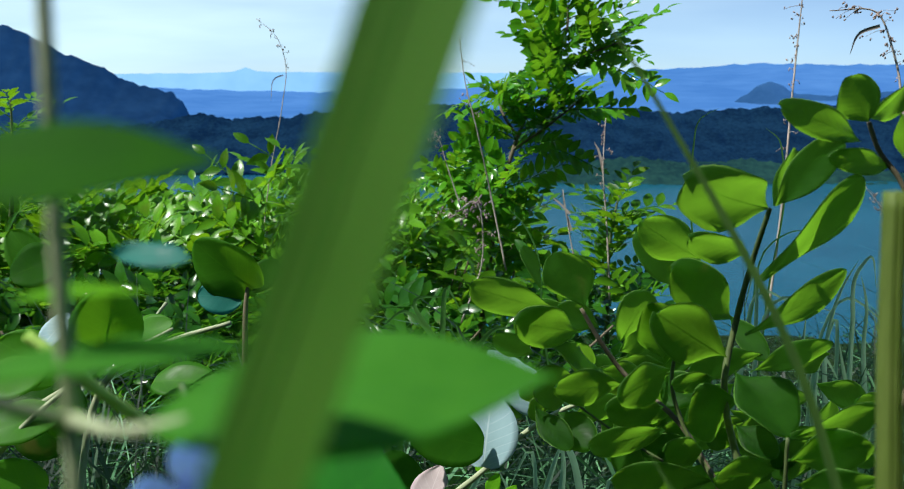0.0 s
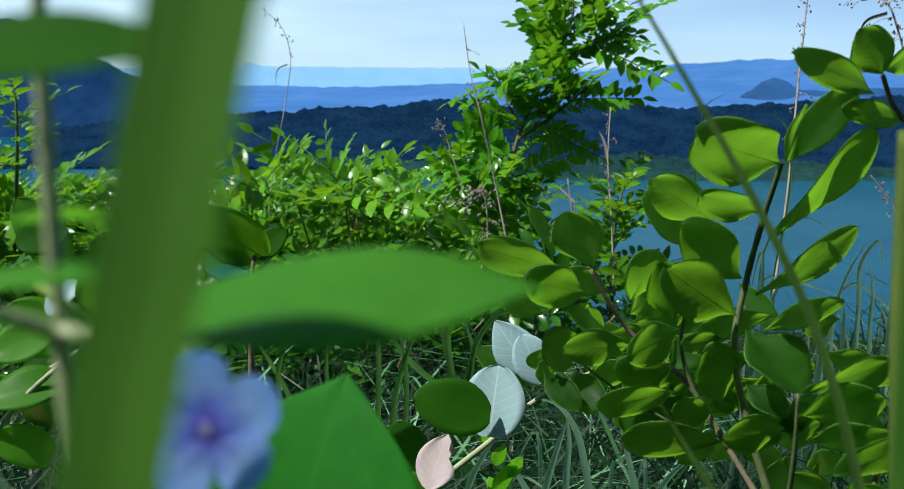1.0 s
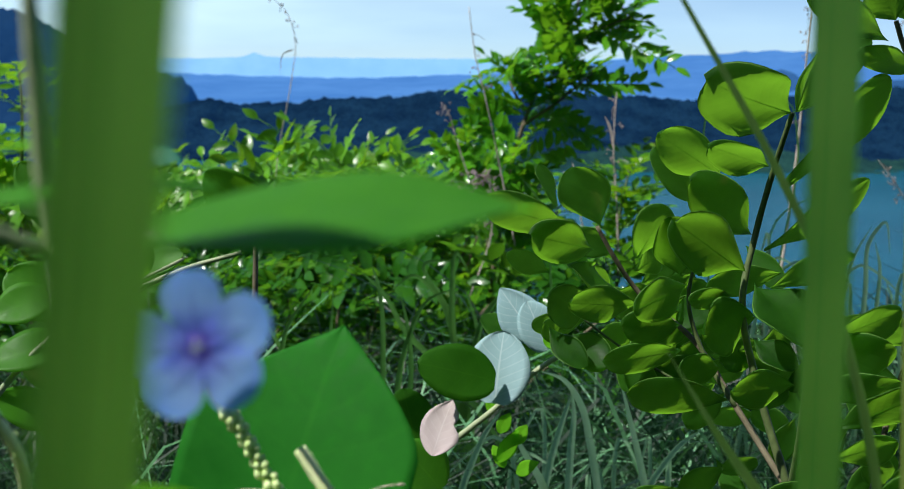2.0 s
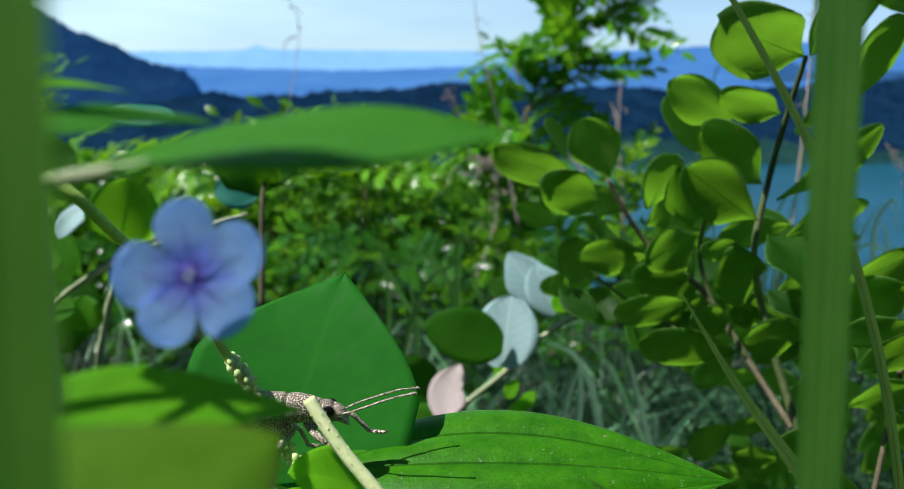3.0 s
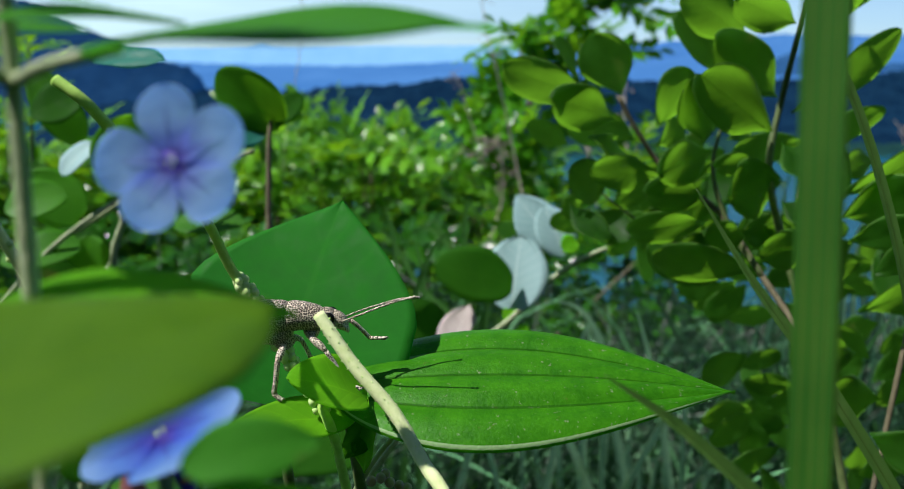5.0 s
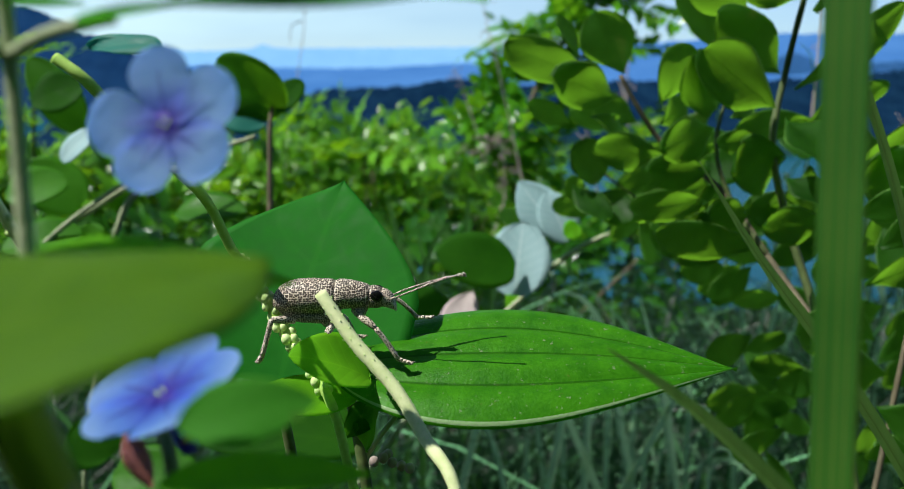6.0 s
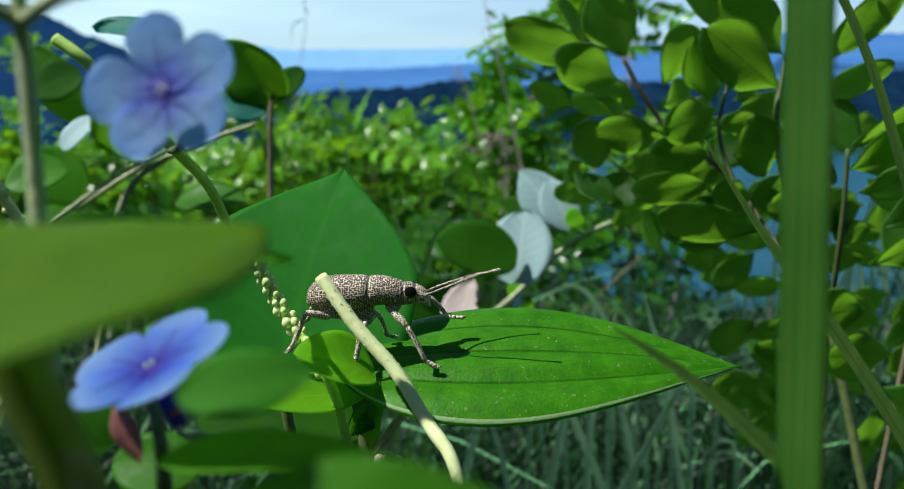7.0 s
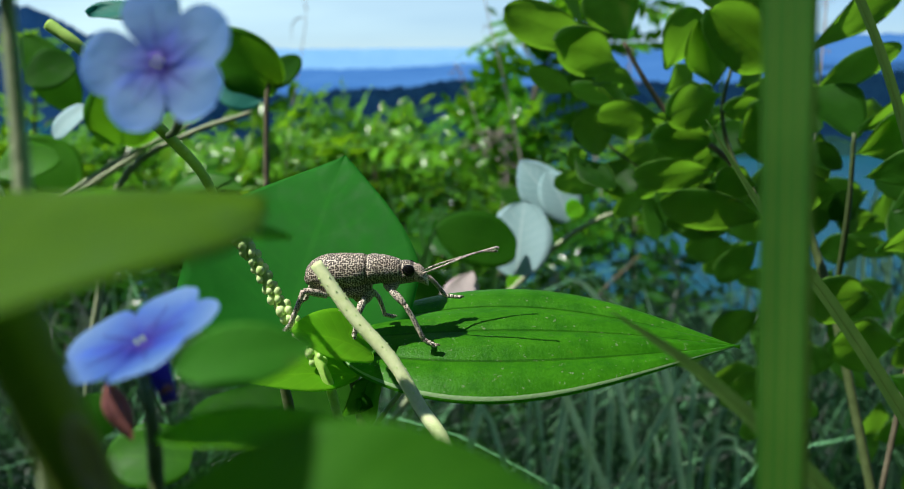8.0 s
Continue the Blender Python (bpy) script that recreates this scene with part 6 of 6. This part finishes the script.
def motions():
    # focus is pulled from the shrub to the insect
    walk(focus_mark, [(0, pose(0, 0.40, 0.22)), (1.3, pose(0, 0.38, 0.21)), (1.8, pose(0, 0.27, 0.21)), (2.3, pose(0, 0.16, 0.22)), (2.8, pose(0, 0.111, 0.24)), (8, pose(0, 0.107, 0.2))])
    # plants that stir in the breeze
    stand = slant.matrix_basis.copy()
    walk(slant, [(0, pose(-0.0032, 0.0230, 0.2953, 0, 19.8, 0) @ stand), (0.5, pose(-0.0069, 0.0215, 0.2897, 0, 18.5, 0) @ stand), (1, pose(-0.0091, 0.0196, 0.2849, 0, 14.9, 0) @ stand), (1.5, pose(-0.0092, 0.0181, 0.2798, 0, 11.5, 0) @ stand), (3, pose(-0.0138, 0.0173, 0.2620, 0, 4, 0) @ stand), (3.5, pose(-0.0161, 0.0166, 0.2555, 0, 2, 0) @ stand), (4.5, pose(-0.0179, 0.0153, 0.2442, 0, 0, 0) @ stand), (6, pose(-0.0182, 0.0150, 0.2335, 0, 0, 0) @ stand), (8, pose(-0.0176, 0.0191, 0.2240, 0, 0, 0) @ stand)])
    sway(thick, [(0, 0.0167, -0.0001, 0.0108), (0.5, 0.0149, -0.0001, 0.0099), (1, 0.0115, -0.0002, 0.0092), (1.5, 0.0071, -0.0002, 0.0084), (2.8, 0.0038, -0.0003, 0.0061), (3, 0.0031, -0.0003, 0.0057), (3.5, 0.0012, -0.0004, 0.0048), (4, 0.0005, -0.0005, 0.0039), (4.5, -0.0002, -0.0006, 0.0031), (5.8, 0.0015, -0.0006, 0.0017), (6, 0.0013, -0.0006, 0.0014), (6.2, 0.0012, -0.0006, 0.0013), (6.5, 0.0007, -0.0007, 0.0010), (7, -0.0012, -0.0005, 0.0007), (7.5, -0.0020, -0.0003, 0.0004), (8, -0.0030, 0.0000, 0.0000)])
    sway(sheath, [(0, 0.0167, -0.0001, 0.0108), (0.5, 0.0149, -0.0001, 0.0099), (1, 0.0115, -0.0002, 0.0092), (1.5, 0.0071, -0.0002, 0.0084), (2.8, 0.0038, -0.0003, 0.0061), (3, 0.0031, -0.0003, 0.0057), (3.5, 0.0012, -0.0004, 0.0048), (4, 0.0005, -0.0005, 0.0039), (4.5, -0.0002, -0.0006, 0.0031), (5.8, 0.0015, -0.0006, 0.0017), (6, 0.0013, -0.0006, 0.0014), (6.2, 0.0012, -0.0006, 0.0013), (6.5, 0.0007, -0.0007, 0.0010), (7, -0.0012, -0.0005, 0.0007), (7.5, -0.0020, -0.0003, 0.0004), (8, -0.0030, 0.0000, 0.0000)])
    sway(thin_a, [(0, 0.0018, -0.0002, 0.0359), (0.5, 0.0014, -0.0005, 0.0330), (1, 0.0011, -0.0008, 0.0305), (1.5, 0.0011, -0.0007, 0.0278), (3, 0.0003, -0.0010, 0.0191), (3.5, -0.0001, -0.0013, 0.0158), (4, -0.0004, -0.0018, 0.0130), (4.5, -0.0004, -0.0020, 0.0102), (6, -0.0004, -0.0021, 0.0048), (6.5, -0.0002, -0.0023, 0.0034), (7, -0.0003, -0.0018, 0.0022), (7.5, -0.0000, -0.0009, 0.0012), (8, 0.0000, 0.0000, 0.0000)])
    sway(thin_b, [(0, 0.0018, -0.0002, 0.0359), (0.5, 0.0014, -0.0005, 0.0330), (1, 0.0011, -0.0008, 0.0305), (1.5, 0.0011, -0.0007, 0.0278), (3, 0.0003, -0.0010, 0.0191), (3.5, -0.0001, -0.0013, 0.0158), (4, -0.0004, -0.0018, 0.0130), (4.5, -0.0004, -0.0020, 0.0102), (6, -0.0004, -0.0021, 0.0048), (6.5, -0.0002, -0.0023, 0.0034), (7, -0.0003, -0.0018, 0.0022), (7.5, -0.0000, -0.0009, 0.0012), (8, 0.0000, 0.0000, 0.0000)])
    sway(brown, [(0, 0.0015, -0.0002, 0.0287), (0.5, 0.0011, -0.0004, 0.0264), (1, 0.0008, -0.0006, 0.0244), (1.5, 0.0009, -0.0005, 0.0223), (3, 0.0002, -0.0008, 0.0153), (3.5, -0.0001, -0.0011, 0.0127), (4, -0.0003, -0.0015, 0.0104), (4.5, -0.0003, -0.0016, 0.0082), (6, -0.0003, -0.0017, 0.0038), (6.5, -0.0002, -0.0018, 0.0028), (7, -0.0003, -0.0015, 0.0017), (7.5, -0.0000, -0.0007, 0.0009), (8, 0.0000, 0.0000, 0.0000)])
    sway(thin_c, [(0, 0.0024, -0.0003, 0.0459), (0.5, 0.0018, -0.0006, 0.0423), (1, 0.0014, -0.0010, 0.0391), (1.5, 0.0014, -0.0009, 0.0356), (3, 0.0003, -0.0013, 0.0244), (3.5, -0.0001, -0.0017, 0.0203), (4, -0.0005, -0.0023, 0.0167), (4.5, -0.0005, -0.0025, 0.0131), (6, -0.0005, -0.0027, 0.0061), (6.5, -0.0003, -0.0029, 0.0044), (7, -0.0004, -0.0023, 0.0028), (7.5, -0.0001, -0.0011, 0.0015), (8, 0.0000, 0.0000, 0.0000)])
    sway(left_stem, [(0, 0.0123, -0.0002, 0.0287), (0.5, 0.0104, -0.0004, 0.0264), (1, 0.0087, -0.0006, 0.0244), (1.5, 0.0072, -0.0005, 0.0223), (3, 0.0020, -0.0008, 0.0153), (3.5, 0.0002, -0.0011, 0.0127), (4, -0.0009, -0.0015, 0.0104), (4.5, -0.0019, -0.0016, 0.0082), (6, -0.0007, -0.0017, 0.0038), (6.5, -0.0006, -0.0018, 0.0028), (7, -0.0003, -0.0015, 0.0017), (7.5, 0.0007, -0.0007, 0.0009), (8, 0.0014, 0.0000, 0.0000)])
    sway(tall, [(0, 0.0015, -0.0002, 0.0287), (0.5, 0.0002, -0.0003, 0.0250), (1, -0.0008, -0.0004, 0.0221), (1.5, -0.0012, 0.0001, 0.0187), (3, -0.0040, 0.0004, 0.0058), (3.5, -0.0051, 0.0001, 0.0012), (4, -0.0059, -0.0004, -0.0034), (4.5, -0.0065, -0.0005, -0.0079), (6, -0.0072, -0.0002, -0.0162), (6.5, -0.0071, 0.0004, -0.0179), (7, -0.0071, 0.0016, -0.0196), (7.5, -0.0068, 0.0032, -0.0210), (8, -0.0068, 0.0047, -0.0226)])
    sway(low, [(0, 0.0027, -0.0030, 0.0418), (0.5, 0.0024, -0.0032, 0.0395), (1, 0.0021, -0.0034, 0.0375), (1.5, 0.0021, -0.0034, 0.0353), (3, 0.0015, -0.0036, 0.0283), (3.5, 0.0007, -0.0041, 0.0231), (4, 0.0001, -0.0049, 0.0190), (4.5, -0.0001, -0.0050, 0.0147), (6, -0.0005, -0.0047, 0.0070), (6.5, -0.0004, -0.0049, 0.0050), (7, -0.0006, -0.0039, 0.0031), (7.5, -0.0002, -0.0019, 0.0016), (8, 0.0000, 0.0000, 0.0000)])
    sway(flower_b, [(0, 0.0037, -0.0044, 0.0284), (0.5, 0.0035, -0.0045, 0.0274), (1, 0.0034, -0.0046, 0.0265), (1.5, 0.0034, -0.0046, 0.0255), (3, 0.0031, -0.0047, 0.0224), (3.5, 0.0030, -0.0048, 0.0212), (4, 0.0018, -0.0055, 0.0172), (4.5, 0.0011, -0.0055, 0.0129), (6, 0.0007, -0.0048, 0.0063), (6.5, 0.0004, -0.0050, 0.0045), (7, -0.0001, -0.0039, 0.0029), (7.5, 0.0001, -0.0019, 0.0017), (8, 0.0000, 0.0000, 0.0000)])
    sway(blue_flower, [(0, 0.0043, 0.0002, 0.0043), (0.5, 0.0040, 0.0003, 0.0041), (1, 0.0035, 0.0004, 0.0042), (1.5, 0.0032, 0.0006, 0.0043), (3, 0.0016, 0.0006, 0.0029), (3.5, 0.0011, 0.0004, 0.0019), (4, 0.0003, 0.0003, 0.0012), (4.5, 0.0000, 0.0001, 0.0003), (6, -0.0004, -0.0000, -0.0001), (6.5, -0.0007, -0.0001, -0.0002), (7, -0.0005, -0.0001, -0.0002), (7.5, 0.0000, -0.0000, 0.0000), (8, 0.0000, 0.0000, 0.0000)])
    sway(heart, [(0, 0.0076, -0.0070, 0.0389), (1, 0.0051, -0.0074, 0.0324), (1.5, 0.0045, -0.0069, 0.0292), (2.8, 0.0022, -0.0057, 0.0232), (3.5, 0.0010, -0.0059, 0.0172), (4.5, -0.0005, -0.0059, 0.0111), (6, -0.0006, -0.0050, 0.0058), (6.5, -0.0003, -0.0051, 0.0043), (7, -0.0007, -0.0041, 0.0025), (8, 0.0000, 0.0000, 0.0000)])
    leaf_rows = [(3, 0.0016, -0.0058, 0.0221), (3.5, 0.0007, -0.0059, 0.0185), (4, -0.0000, -0.0063, 0.0154), (4.5, -0.0005, -0.0059, 0.0124), (6, -0.0008, -0.0049, 0.0067), (6.5, -0.0005, -0.0050, 0.0050), (6.8, -0.0006, -0.0043, 0.0039), (7, -0.0004, -0.0042, 0.0018), (7.2, -0.0004, -0.0032, 0.0020), (7.5, -0.0001, -0.0020, 0.0014), (8, 0.0000, 0.0000, 0.0000)]
    sway(herb, leaf_rows)
    sway(spike_a, [(0, 0.0034, -0.0056, 0.0425), (0.5, 0.0029, -0.0057, 0.0392), (1, 0.0025, -0.0060, 0.0364), (1.5, 0.0025, -0.0056, 0.0331), (3, 0.0013, -0.0052, 0.0228), (3.5, 0.0009, -0.0054, 0.0190), (4, 0.0006, -0.0059, 0.0158), (4.5, 0.0004, -0.0056, 0.0125), (6, 0.0002, -0.0049, 0.0061), (6.5, 0.0004, -0.0050, 0.0046), (7, 0.0001, -0.0039, 0.0030), (7.5, 0.0002, -0.0019, 0.0016), (8, -0.0000, 0.0000, 0.0000)])
    sway(spike_b, [(0, 0.0030, -0.0057, 0.0430), (0.5, 0.0024, -0.0059, 0.0396), (1, 0.0020, -0.0062, 0.0367), (1.5, 0.0020, -0.0057, 0.0334), (3, 0.0009, -0.0053, 0.0230), (3.5, 0.0005, -0.0054, 0.0192), (4, 0.0002, -0.0059, 0.0160), (4.5, 0.0001, -0.0057, 0.0126), (6, -0.0000, -0.0049, 0.0062), (6.5, 0.0001, -0.0050, 0.0046), (7, -0.0001, -0.0039, 0.0030), (7.5, 0.0001, -0.0019, 0.0016), (8, -0.0000, 0.0000, 0.0000)])
    sway(spike_c, [(0, 0.0031, -0.0004, 0.0228), (0.5, 0.0025, -0.0005, 0.0195), (1, 0.0021, -0.0008, 0.0168), (1.5, 0.0020, -0.0004, 0.0136), (3, 0.0005, 0.0001, 0.0036), (3.5, 0.0000, -0.0000, 0.0000), (4, -0.0003, -0.0005, -0.0031), (4.5, -0.0006, -0.0002, -0.0063), (6, -0.0010, 0.0004, -0.0123), (6.5, -0.0009, 0.0003, -0.0138), (7, -0.0014, 0.0014, -0.0152), (7.5, -0.0017, 0.0034, -0.0164), (8, -0.0023, 0.0054, -0.0178)])
    # the insect stands, walks forwards, stands again, and stays on its leaf
    steps = [(0, -0.0096), (4.9, -0.0096), (5.3, -0.0080), (5.8, -0.0056), (6.0, -0.0036), (6.2, -0.0018), (6.4, -0.0011), (6.6, 0.0), (7.0, 0.0), (7.2, 0.0), (8, 0.0)]
    rows = []
    for t in sorted({r[0] for r in leaf_rows} | {s[0] for s in steps}):
        x = next((a[1] + (b[1] - a[1]) * (t - a[0]) / (b[0] - a[0]) for a, b in zip(steps, steps[1:]) if a[0] <= t <= b[0]), 0.0)
        o = between(leaf_rows, t)
        rows.append((t, o.x + x, o.y, o.z + x * 0.06))
    sway(weevil, rows)
    for k, ob in enumerate(LEGS):
        base = ob.matrix_basis.copy()
        ph = 1 if k in (0, 3, 4) else -1
        swing = [(0, 8 * ph), (4.9, 8 * ph), (5.2, -14 * ph), (5.5, 12 * ph), (5.8, -14 * ph), (6.05, 12 * ph), (6.3, -10 * ph), (6.6, 0), (8, 0)]
        walk(ob, [(t, base @ pose(0, 0, 0, 0, -0.5 * abs(a), a)) for t, a in swing])


motions()
